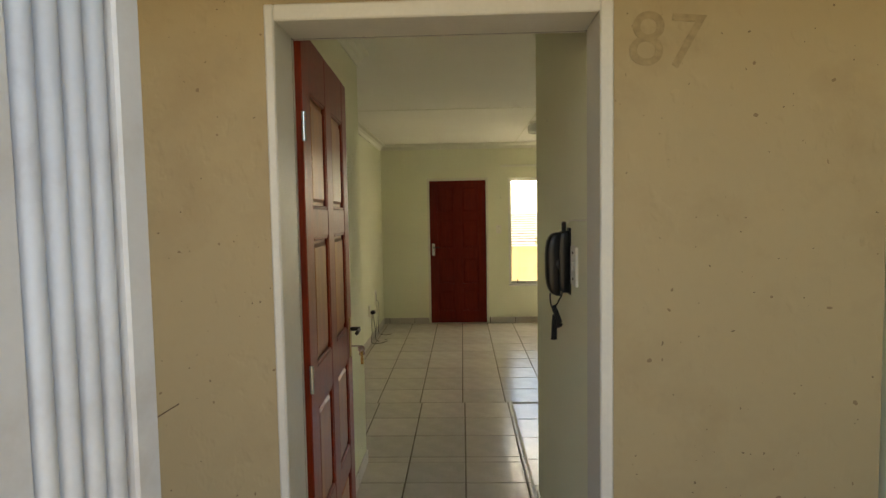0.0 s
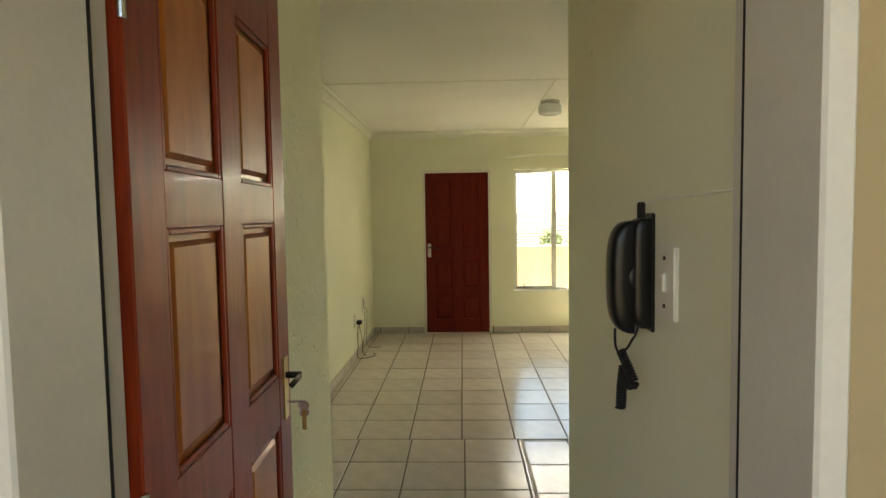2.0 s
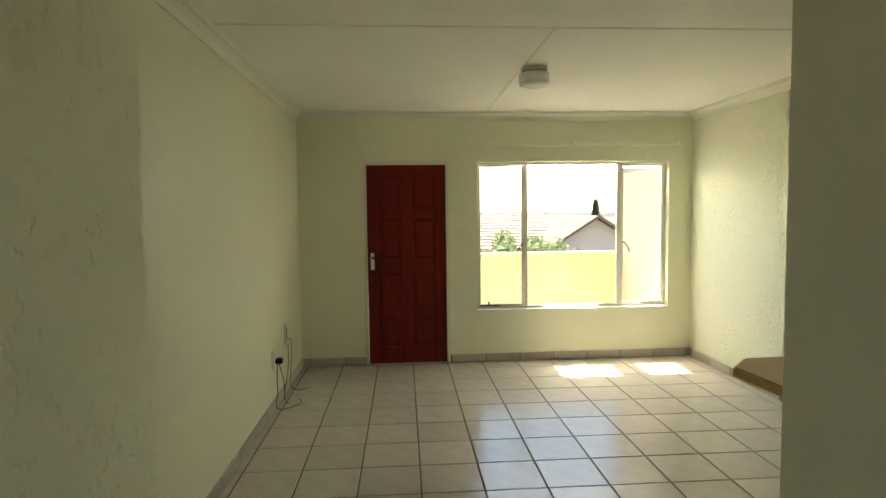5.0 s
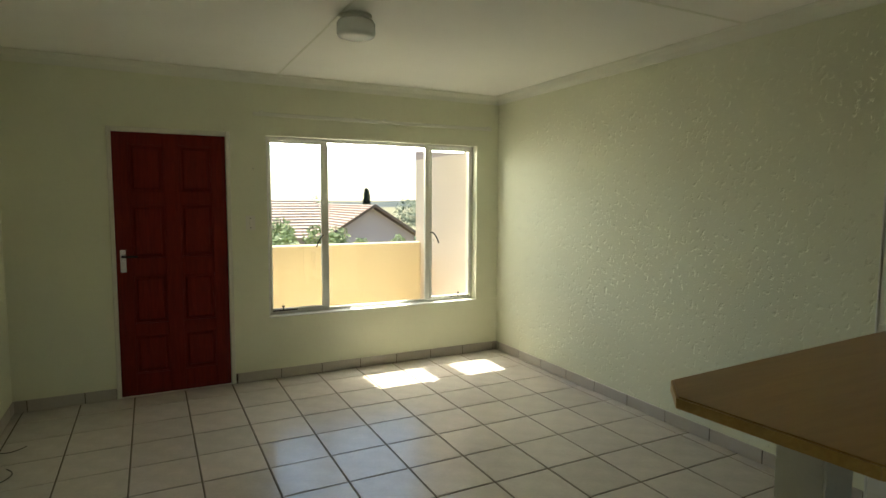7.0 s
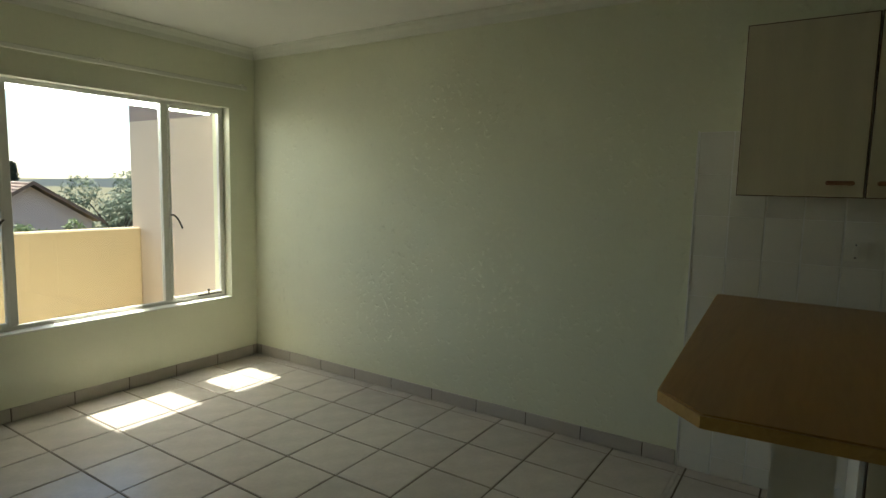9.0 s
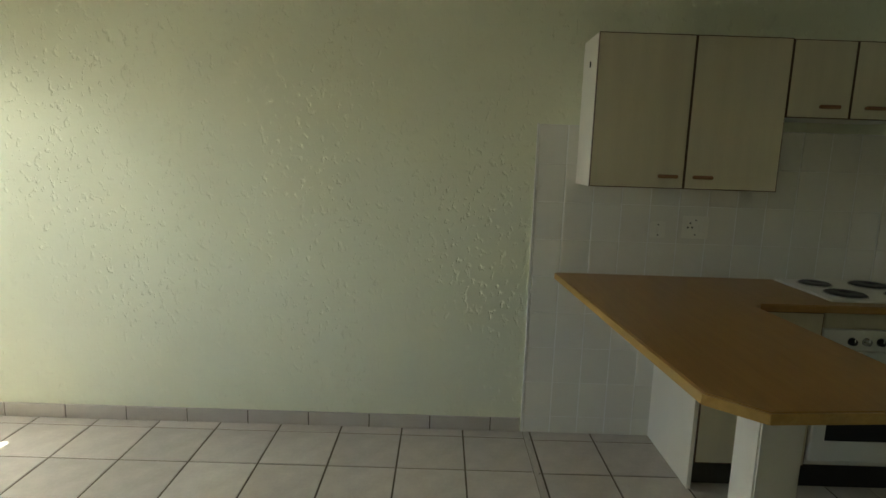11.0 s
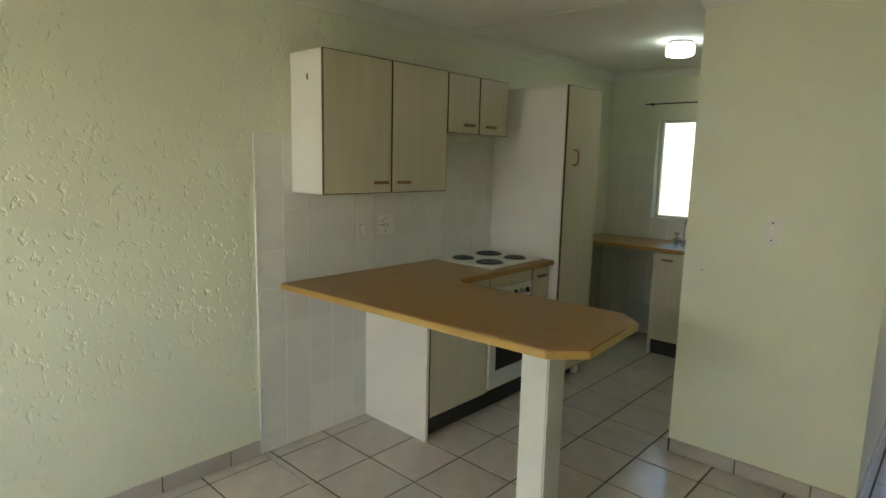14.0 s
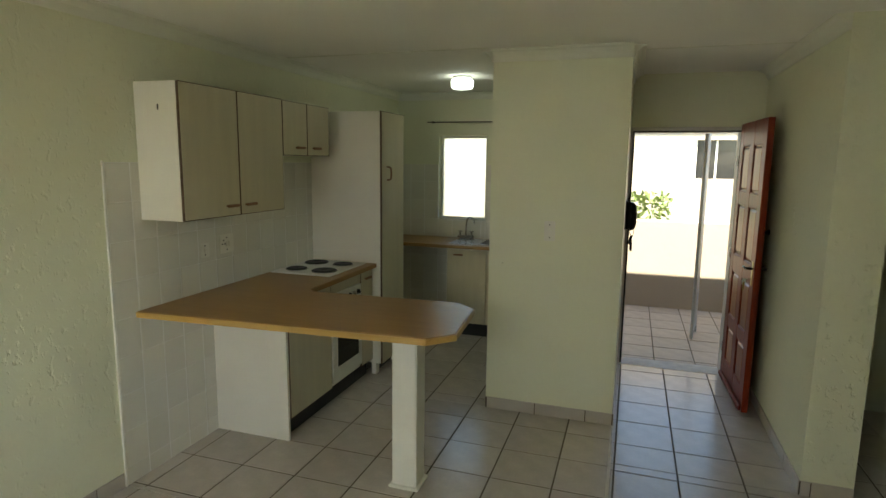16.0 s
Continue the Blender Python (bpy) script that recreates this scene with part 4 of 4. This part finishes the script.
tube("wire", [(XL + 0.012, 7.45, 0.44), (XL + 0.03, 7.51, 0.46), (XL + 0.025, 7.55, 0.30), (XL + 0.02, 7.47, 0.10), (XL + 0.04, 7.35, 0.006), (XL + 0.16, 7.41, 0.006), (XL + 0.19, 7.47, 0.006)], 0.0025, WIRE, wr)
tube("wire", [(XL + 0.012, 7.45, 0.42), (XL + 0.02, 7.43, 0.25), (XL + 0.025, 7.35, 0.16), (XL + 0.02, 7.21, 0.04), (XL + 0.03, 7.15, 0.006)], 0.0025, WIRE, wr)

# ---- security gate outside the front door ----
gt = thing("security_gate", "open white steel slatted security gate", "gate", pose(-0.335, 0.70, 0.05, 0, 0, 258))
part("stile", box_bm(0.0, -0.015, 0, 0.033, 0.015, 2.15, 0.003), GATE, gt)
part("lock_hole", cyl_bm(0.008, 0.004, pose(0.017, 0.0155, 1.79, 90), 14), BLACK, gt)
for k in range(4):
    part("slat", cyl_bm(0.0105, 2.07, Matrix.Translation((0.0450 + 0.0240 * k, 0, 1.075)), 12), GATE, gt, "", True)
part("panel", box_bm(0.131, -0.008, 0, 0.34, 0.008, 2.15, 0.003), GATE, gt)
for z in (0.0, 2.11):
    part("rail", box_bm(0.033, -0.012, z, 0.131, 0.012, z + 0.04, 0.003), GATE, gt)
part("foot", box_bm(0.0, -0.015, -0.07, 0.03, 0.015, 0.0), GATE, gt)
part("foot", box_bm(0.31, -0.015, -0.07, 0.34, 0.015, 0.0), GATE, gt)
for z in (0.45, 1.15, 1.8):
    part("hinge", cyl_bm(0.009, 0.10, pose(-0.009, 0.0, z), 12), GATE, gt, "", True)

# ---- walkway and what lies beyond the front door ----
structure("walkway_floor", box_bm(-4.0, -0.85, -0.25, 4.0, YB - 0.008, -0.024), GROUT, "tiled walkway outside the front door", "floor")
structure("walkway_parapet", box_bm(-4.0, -0.77, -0.25, 4.0, -0.60, 1.08, 0.01), SAND, "pale yellow plastered walkway parapet", "parapet")
# unseen roof, sized for the parapet's shadow line and a darker hall
structure("walkway_shade_roof", box_bm(-4.0, 0.43, 2.30, PX - 0.19, YB - 0.001, 2.42), OCHRE, "unseen overhanging roof placed to shade the walkway", "roof")
# two unseen end walls, added to keep side light out of the hall
structure("walkway_blocker_west", box_bm(-2.1, -0.598, -0.03, -1.9, YB - 0.002, 2.298), OCHRE, "unseen ochre wall added to block side light")
structure("walkway_blocker_east", box_bm(PX - 0.185, -0.598, -0.03, PX, KY - 0.202, 2.42), OCHRE, "unseen ochre wall added to block side light")
structure("roof", box_bm(-4.0, 1.801, 2.905, 4.0, 8.9, 3.0), CEIL, "flat roof over the flat", "roof")

# scratch in the paint of the outer wall
sc_ = thing("wall_scratch", "thin dark scratch across the ochre wall", "scratch")
tube("scratch", [(-0.95, YB - 0.0004, 0.94), (-0.86, YB - 0.0004, 1.005), (-0.765, YB - 0.0004, 1.06)], 0.0016, TRIM, sc_)
# rubber stop for the front door's handle
ds = thing("door_stop", "small dark rubber door stop on the hall wall", "door stop", pose(HXL, 2.325, 1.299, 0, 90, 0))
part("base", lathe_bm([(0.020, 0), (0.020, 0.005), (0.014, 0.010), (0.012, 0.012)], 18), DARKMETAL, ds, "", True)
part("rubber", lathe_bm([(0.012, 0.012), (0.014, 0.030), (0.010, 0.036), (0.001, 0.037)], 18), BLACK, ds, "", True)
# house number on the outer wall
fc = bpy.data.curves.new("number", "FONT")
fc.body, fc.size, fc.extrude = "87", 0.19, 0.0008
fo = bpy.data.objects.new("number", fc)
scene.collection.objects.link(fo)
fm = bpy.data.meshes.new_from_object(fo.evaluated_get(bpy.context.evaluated_depsgraph_get()))
bpy.data.objects.remove(fo)
fm.materials.clear()
fm.materials.append(NUMBER)
hn = tagged(new("house_number", fm), "faded brown house number painted on the ochre wall", "house number")
hn.matrix_world = pose(0.405, YB - 0.0012, 1.915, 90, 5, 0)

# ---- balcony ----
structure("balcony_floor", box_bm(-1.6, YF + 0.22, -0.3, 2.9, 9.73, -0.003), BALTILE, "balcony floor", "floor")
structure("balcony_parapet", box_bm(-1.6, 9.56, -0.29, 2.66, 9.70, 1.010, 0.012), YELLOW, "yellow plastered balcony parapet", "parapet")
structure("balcony_wall_east", box_bm(2.66, YF + 0.221, -0.29, 2.86, 9.70, 1.99), PINK, "pinkish balcony side wall", "wall")
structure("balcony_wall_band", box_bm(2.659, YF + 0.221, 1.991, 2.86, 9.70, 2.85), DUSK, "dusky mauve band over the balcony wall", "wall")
structure("balcony_wall_west", box_bm(-1.75, YF + 0.221, -0.3, -1.6, 9.70, 2.858), PINK, "pinkish balcony side wall", "wall")
# unseen slabs with edges set to bound the sun patches indoors
structure("balcony_shade_roof", box_bm(-1.75, YF + 0.221, 2.86, 1.372, 9.46, 2.95), CEIL, "unseen roof placed to shade one side of the balcony", "roof")
structure("balcony_shade_roof_upper", box_bm(1.373, YF + 0.221, 2.862, 4.0, 8.99, 2.95), CEIL, "unseen short roof placed to trim the sun patches", "roof")
# added bar, out of view, casting the wide gap between the two patches
structure("balcony_sun_blocker", box_bm(1.925, 8.991, 2.862, 2.125, 9.60, 2.95), CEIL, "unseen bar added to split the sun patch", "beam")

# ---- outside: ground, houses, trees ----
GZ = -3.2
gb = bmesh.new()
bmesh.ops.create_grid(gb, x_segments=120, y_segments=120, size=2500)
for v in gb.verts:
    v.co.z = GZ + 0.4 * noise.noise(v.co * 0.02)
structure("ground", gb, GRASS, "dry grassy ground reaching the horizon", "ground")


def house(name, label, x0, x1, y0, y1, eave, ridge, axis):
    """A house with a pitched tile roof; axis is the way of the ridge. The tile courses are real steps."""
    h = thing(name, label, "house")
    bm = bmesh.new()
    ym, xm = (y0 + y1) / 2, (x0 + x1) / 2
    if axis == "y":
        prof = [(x0, GZ), (x1, GZ), (x1, eave), (xm, ridge), (x0, eave)]
        a = [bm.verts.new((x, y0, z)) for x, z in prof]
        b = [bm.verts.new((x, y1, z)) for x, z in prof]
    else:
        prof = [(y0, GZ), (y1, GZ), (y1, eave), (ym, ridge), (y0, eave)]
        a = [bm.verts.new((x0, y, z)) for y, z in prof]
        b = [bm.verts.new((x1, y, z)) for y, z in prof]
    bm.faces.new(a)
    bm.faces.new(b[::-1])
    for k in range(5):
        bm.faces.new((a[k], a[(k + 1) % 5], b[(k + 1) % 5], b[k]))
    bmesh.ops.recalc_face_normals(bm, faces=bm.faces)
    part("wall", bm, HOUSEW, h)
    o, rise = 0.35, ridge - eave
    half = (x1 - x0) / 2 if axis == "y" else (y1 - y0) / 2
    for side in (-1, 1):
        rb = bmesh.new()
        n = 14
        for k in range(n):
            u0, u1 = k / n, (k + 1) / n
            d0, d1 = half * (1 + 0.12) * (1 - u0), half * (1 + 0.12) * (1 - u1)
            z0 = ridge + 0.10 - rise * (d0 / half)
            z1 = ridge + 0.10 - rise * (d1 / half)
            for (s0, s1) in ((0, 1),):
                if axis == "y":
                    c = [(xm + side * d0, y0 - o, z0 + 0.06), (xm + side * d0, y1 + o, z0 + 0.06), (xm + side * d1, y1 + o, z1), (xm + side * d1, y0 - o, z1), (xm + side * d0, y0 - o, z0 - 0.02), (xm + side * d0, y1 + o, z0 - 0.02)]
                else:
                    c = [(x0 - o, ym + side * d0, z0 + 0.06), (x1 + o, ym + side * d0, z0 + 0.06), (x1 + o, ym + side * d1, z1), (x0 - o, ym + side * d1, z1), (x0 - o, ym + side * d0, z0 - 0.02), (x1 + o, ym + side * d0, z0 - 0.02)]
                v = [rb.verts.new(p) for p in c]
                rb.faces.new(v[:4])
                rb.faces.new((v[0], v[1], v[5], v[4]))
                rb.faces.new((v[4], v[5], v[2], v[3]))
        rf = part("roof", rb, ROOF, h, "pale terracotta tiled slope")
        # verge boards
        for e in (0, 1):
            vb = bmesh.new()
            if axis == "y":
                yy = y0 - o - 0.03 if e == 0 else y1 + o
                q = [(xm, yy, ridge + 0.13), (xm + side * half * 1.14, yy, eave - rise * 0.14 + 0.14), (xm + side * half * 1.14, yy, eave - rise * 0.14 + 0.03), (xm, yy, ridge + 0.02)]
                dv = Vector((0, 0.03, 0))
            else:
                xx = x0 - o - 0.03 if e == 0 else x1 + o
                q = [(xx, ym, ridge + 0.13), (xx, ym + side * half * 1.14, eave - rise * 0.14 + 0.14), (xx, ym + side * half * 1.14, eave - rise * 0.14 + 0.03), (xx, ym, ridge + 0.02)]
                dv = Vector((0.03, 0, 0))
            A = [vb.verts.new(p) for p in q]
            B = [vb.verts.new(Vector(p) + dv) for p in q]
            vb.faces.new(A)
            vb.faces.new(B[::-1])
            for k in range(4):
                vb.faces.new((A[k], A[(k + 1) % 4], B[(k + 1) % 4], B[k]))
            bmesh.ops.recalc_face_normals(vb, faces=vb.faces)
            part("verge_board", vb, FASCIA, rf)
    return h


house("house", "mauve gabled house with a pale tiled roof", 5.35, 8.75, 23.4, 33.0, 0.15, 1.22, "y")
house("house", "low house with a long pale tiled roof", -4.0, 5.95, 25.0, 33.0, 0.1, 1.40, "x")


def crown_bm(n, size, shape, seed):
    """Many small two-sided leaf clumps spread through a volume with gaps."""
    rng = random.Random(seed)
    verts, faces = [], []
    for _ in range(n):
        p = shape(rng)
        u = Vector((rng.gauss(0, 1), rng.gauss(0, 1), rng.gauss(0, 1))).normalized()
        w = u.orthogonal().normalized()
        s = size * rng.uniform(0.6, 1.4)
        k = len(verts)
        verts += [p - u * s, p + w * s * 0.45, p + u * s, p - w * s * 0.45]
        faces.append((k, k + 1, k + 2, k + 3))
    bm = bmesh.new()
    vs = [bm.verts.new(v) for v in verts]
    for f in faces:
        bm.faces.new([vs[i] for i in f])
    return bm


def tree(x, y, top, r, label, seed, n=2600, leaf=0.10, material=None):
    rng = random.Random(seed)
    t = thing("tree", label, "tree", Matrix.Translation((x, y, GZ)), group="trees beyond the balcony")
    H = top - GZ
    tr = cyl_bm(0.14, H * 0.6, Matrix.Translation((0, 0, H * 0.3)), 10, 0.06)
    blobs = []
    for k in range(16):
        a, q = rng.uniform(0, 6.28), rng.uniform(0.15, 0.95) * r
        z = H - r * 0.9 + rng.uniform(-0.9, 0.75) * r
        blobs.append((Vector((q * math.cos(a), q * math.sin(a), z)), r * rng.uniform(0.2, 0.42)))
        c = Vector((0, 0, H * 0.45))
        d = blobs[-1][0] - c
        bmesh.ops.create_cone(tr, cap_ends=True, segments=6, radius1=0.05, radius2=0.012, depth=d.length, matrix=Matrix.Translation(c + d / 2) @ d.to_track_quat("Z", "Y").to_matrix().to_4x4())
    part("trunk", tr, BARK, t)

    def shape(g):
        c, s = g.choice(blobs)
        v = Vector((g.gauss(0, 1), g.gauss(0, 1), g.gauss(0, 1))).normalized()
        return c + v * s * g.uniform(0.5, 1.1)
    part("crown", crown_bm(n, leaf, shape, seed + 1), material or LEAF, t)


tree(2.3, 15.6, 0.95, 0.9, "light green leafy tree below the balcony", 3, 6500, 0.05)
tree(3.6, 16.2, 0.70, 0.8, "light green leafy tree below the balcony", 5, 5500, 0.05)
tree(6.3, 19.5, 0.35, 0.9, "light green shrubby tree beside the gabled house", 8, 3500, 0.055)
tree(12.0, 28.0, 1.5, 2.2, "green leafy tree behind the gabled house", 11, 9000, 0.085, LEAFG)
tree(15.2, 29.0, 1.35, 2.4, "green leafy tree behind the gabled house", 13, 9000, 0.085, LEAFG)
tree(18.5, 34.0, 1.1, 2.6, "grey-green leafy tree in the distance", 17, 6000, 0.10, LEAFG)
for k, (x, y, top, r) in enumerate(((13.2, 31.5, 1.3, 2.3), (17.0, 31.0, 1.2, 2.2), (21.0, 33.0, 1.2, 2.6), (24.5, 37.0, 1.25, 2.8), (14.0, 25.5, 0.75, 1.9), (17.8, 27.0, 0.7, 2.0))):
    tree(x, y, top, r, "dense grey-green tree beside the gabled house", 41 + k, 7000, 0.095, LEAFG)
tree(9.6, 40.0, 1.8, 1.7, "sparse pale tree behind the roofs", 19, 1800, 0.08)


def cypress(x, y, top, r, seed):
    t = thing("tree", "narrow dark cypress tree in the distance", "tree", Matrix.Translation((x, y, GZ)))
    H = top - GZ
    part("trunk", cyl_bm(0.12, H * 0.8, Matrix.Translation((0, 0, H * 0.4)), 8, 0.03), BARK, t)

    def shape(g):
        u = g.random()
        q = r * (1 - u) ** 0.6 * g.uniform(0.5, 1.05)
        a = g.uniform(0, 6.28)
        return Vector((q * math.cos(a), q * math.sin(a), H * (0.15 + 0.85 * u)))
    part("crown", crown_bm(2200, 0.16, shape, seed), LEAFD, t)


cypress(12.0, 38.0, 2.15, 0.50, 21)
cypress(30.5, 60.0, 2.6, 0.9, 23)

hb = bmesh.new()
cols = 110
lo, hi = [], []
for k in range(cols):
    x = -300 + 14 * k
    z = 2.5 + 8.5 * min(1, max(0, (x - 150) / 180)) + 1.0 * noise.noise(Vector((x * 0.02, 3, 1)))
    lo.append(hb.verts.new((x, 300, GZ - 2)))
    hi.append(hb.verts.new((x, 420, z + GZ)))
for k in range(cols - 1):
    hb.faces.new((lo[k], lo[k + 1], hi[k + 1], hi[k]))
structure("backdrop", hb, HILL, "hazy green hill on the horizon", "hill")

# building and hedge across the yard, seen through the front door
ab = thing("apartment_building", "pale yellow two-storey building across the yard", "building")
part("wall", wall_bm("x", -12.0, -0.3, -12, 14, GZ, 3.4, [(1.2, 2.6, 1.35, 2.5), (-2.6, -1.4, 1.35, 2.5), (-6.0, -4.6, 1.35, 2.5)]), SAND, ab)
part("roof", box_bm(-12.4, -14.5, 3.4, 14.4, -11.6, 3.6), ROOF, ab)
for a, b in ((1.2, 2.6), (-2.6, -1.4), (-6.0, -4.6)):
    w = part("window", box_bm(a, -12.2, 1.35, b, -12.18, 2.5), DARKGLASS, ab)
    for x in (a, (a + b) / 2 - 0.02, b - 0.05):
        part("window_frame", box_bm(x, -12.17, 1.35, x + 0.05, -12.1, 2.5), WHITE, w)
hg = thing("hedge", "clipped green hedge across the yard", "hedge", Matrix.Translation((1.0, -8.5, GZ)))
part("stems", box_bm(-1.4, -0.25, 0, 1.4, 0.25, 1.2), BARK, hg)
part("crown", crown_bm(3500, 0.10, lambda g: Vector((g.uniform(-1.6, 1.6), g.uniform(-0.5, 0.5), g.uniform(0.5, 4.25))), 31), LEAF, hg)

# ---- tiles: floors, skirtings, kitchen walls ----
CACHE = {}


def tile_mesh(w, d, t, material, chamfer=0.0025):
    key = (round(w, 3), round(d, 3), round(t, 4), material.name)
    if key in CACHE:
        return CACHE[key]
    w, d, c = key[0], key[1], chamfer
    v = [(0, 0, -t), (w, 0, -t), (w, d, -t), (0, d, -t), (0, 0, -c), (w, 0, -c), (w, d, -c), (0, d, -c), (c, c, 0), (w - c, c, 0), (w - c, d - c, 0), (c, d - c, 0)]
    f = [(8, 9, 10, 11)]
    for a in (0, 4):
        f += [(a + k, a + (k + 1) % 4, a + 4 + (k + 1) % 4, a + 4 + k) for k in range(4)]
    me = bpy.data.meshes.new("tile")
    me.from_pydata(v, [], f)
    me.materials.append(material)
    CACHE[key] = me
    return me


def lay(parent, m, regions, ox, oy, pw, pd, gap, t, material, name="tile", lift=0.0, gap_y=None):
    """Lays tiles on the local x-y plane of m over rectangles (x0, y0, x1, y1), on a grid through (ox, oy), cut at the edges."""
    rng = random.Random(7)
    gy = gap if gap_y is None else gap_y
    for x0, y0, x1, y1 in regions:
        j = math.floor((y0 - oy) / pd)
        while oy + j * pd < y1:
            i = math.floor((x0 - ox) / pw)
            while ox + i * pw < x1:
                a0, a1 = max(x0, ox + i * pw + gap / 2), min(x1, ox + (i + 1) * pw - gap / 2)
                b0, b1 = max(y0, oy + j * pd + gy / 2), min(y1, oy + (j + 1) * pd - gy / 2)
                if a1 - a0 > 0.012 and b1 - b0 > 0.012:
                    ob = new(name, tile_mesh(a1 - a0, b1 - b0, t, material))
                    ob.matrix_world = m @ Matrix.Translation((a0, b0, lift + rng.uniform(-0.0006, 0.0006)))
                    ob.parent = parent
                i += 1
            j += 1


P = 0.352
I = Matrix()
fl = structure("floor", box_bm(XL - 0.2, 1.80, -0.2, 2.89, YF + 0.02, -0.0035), GROUT, "cream ceramic tiled floor with dark grout", "floor")
lay(fl, I, [(XL, 4.765, XR, YF)], -0.028, 4.06, P, P, 0.0085, 0.008, TILE)
lay(fl, I, [(XL, HEND, HX - 0.0145, 4.761), (XL - 0.2, 2.2, HXE - 0.002, HEND - 0.004), (XL - 0.2, HEND, XL - 0.004, 4.438), (HXL, 1.803, HX - 0.003, HEND - 0.004)], -0.010, 4.06, P, P, 0.0085, 0.008, TILE)
kf = structure("floor_kitchen", box_bm(HX, KY, -0.199, 2.889, 4.76, -0.003), GROUT, "cream ceramic tiled kitchen floor with dark grout", "floor")
lay(kf, I, [(0.378, PY + 0.002, XR, 4.748), (PX + 0.002, KY, XR, PY - 0.002)], -0.042, 4.022, P, P, 0.0085, 0.008, TILE)
structure("floor_fillet", box_bm(0.361, PY + 0.012, -0.01, 0.379, 4.763, 0.005, 0.002), LIGHT_GROUT, "pale cement fillet between the floors", "trim")
structure("floor_fillet_cross", box_bm(0.380, 4.7455, -0.01, XR - 0.011, 4.7665, 0.003, 0.002), FILLET, "pale cement fillet between the floors", "trim")
wf = bpy.data.objects["walkway_floor"]
lay(wf, I, [(-1.5, -0.598, 1.0, YB - 0.012)], 0.05, 0.05, P, P, 0.009, 0.008, WALKTILE, lift=-0.020)


def skirting(name, x0, y0, x1, y1, nx, ny, phase):
    """A run of skirting tiles along a wall; n points into the room."""
    L = math.hypot(x1 - x0, y1 - y0)
    ux, uy = (x1 - x0) / L, (y1 - y0) / L
    h = 0.082
    base = prism_bm([(x0, y0), (x1, y1), (x1 + nx * 0.005, y1 + ny * 0.005), (x0 + nx * 0.005, y0 + ny * 0.005)], 0.0, h - 0.002)
    b = structure(name, base, GROUT, "grey-beige skirting tiles with dark joints", "baseboard")
    m = Matrix(((ux, 0, nx, x0 + nx * 0.010), (uy, 0, ny, y0 + ny * 0.010), (0, 1, 0, 0.001), (0, 0, 0, 1)))
    lay(b, m, [(0.001, 0, L - 0.001, h)], phase, -0.25, P, 0.35, 0.006, 0.0085, SKIRT, "skirting_tile")


skirting("baseboard_north_1", XL, YF, -0.498, YF, 0, -1, 1.14 % P)
skirting("baseboard_north_2", 0.358, YF, XR, YF, 0, -1, 0.01)
skirting("baseboard_east", XR, YF, XR, 4.785, -1, 0, 0.06)
skirting("baseboard_west", XL, 4.44, XL, YF, 1, 0, 0.1)
skirting("baseboard_partition", HX, PY, PX, PY, 0, 1, 0.18)
skirting("baseboard_hall", HX, 1.803, HX, PY, -1, 0, 0.1)
skirting("baseboard_hall_west", HXL, 1.803, HXL, HEND, 1, 0, 0.1)
skirting("baseboard_return", HXE, HEND, HXL, HEND, 0, 1, 0.2)

te = structure("wall_tiles_east", box_bm(XR - 0.0072, 2.791, 0.0, XR + 0.001, 4.770, 1.757), WGROUT, "white glazed wall tiles with pale joints", "tiles")
ME = Matrix(((0, 0, -1, XR - 0.009), (-1, 0, 0, 4.770), (0, 1, 0, 0), (0, 0, 0, 1)))
lay(te, ME, [(0, 0, 4.770 - 2.791, 1.757)], 0.0, 0.10, 0.158, 0.207, 0.005, 0.006, WTILE, "wall_tile", gap_y=0.001)
part("edge_trim", box_bm(XR - 0.012, 4.771, 0.0, XR + 0.001, 4.780, 1.762, 0.002), WHITE, te, "white edge trim")
ts = structure("wall_tiles_south", wall_bm("x", KY - 0.001, 0.0085, PX, XR, 0.0, 1.745, [(1.845, 2.39, 1.14, 1.76)]), WGROUT, "white glazed wall tiles behind the sink", "tiles")
MS = Matrix(((1, 0, 0, 0), (0, 0, 1, KY + 0.009), (0, 1, 0, 0), (0, 0, 0, 1)))
lay(ts, MS, [(PX, 0.90, 1.845, 1.745), (2.39, 0.90, XR, 1.745), (2.11, 0.0, XR, 0.895), (1.847, 0.90, 2.388, 1.13)], 2.39, 1.14, 0.1655, 0.207, 0.005, 0.006, WTILE, "wall_tile", gap_y=0.001)
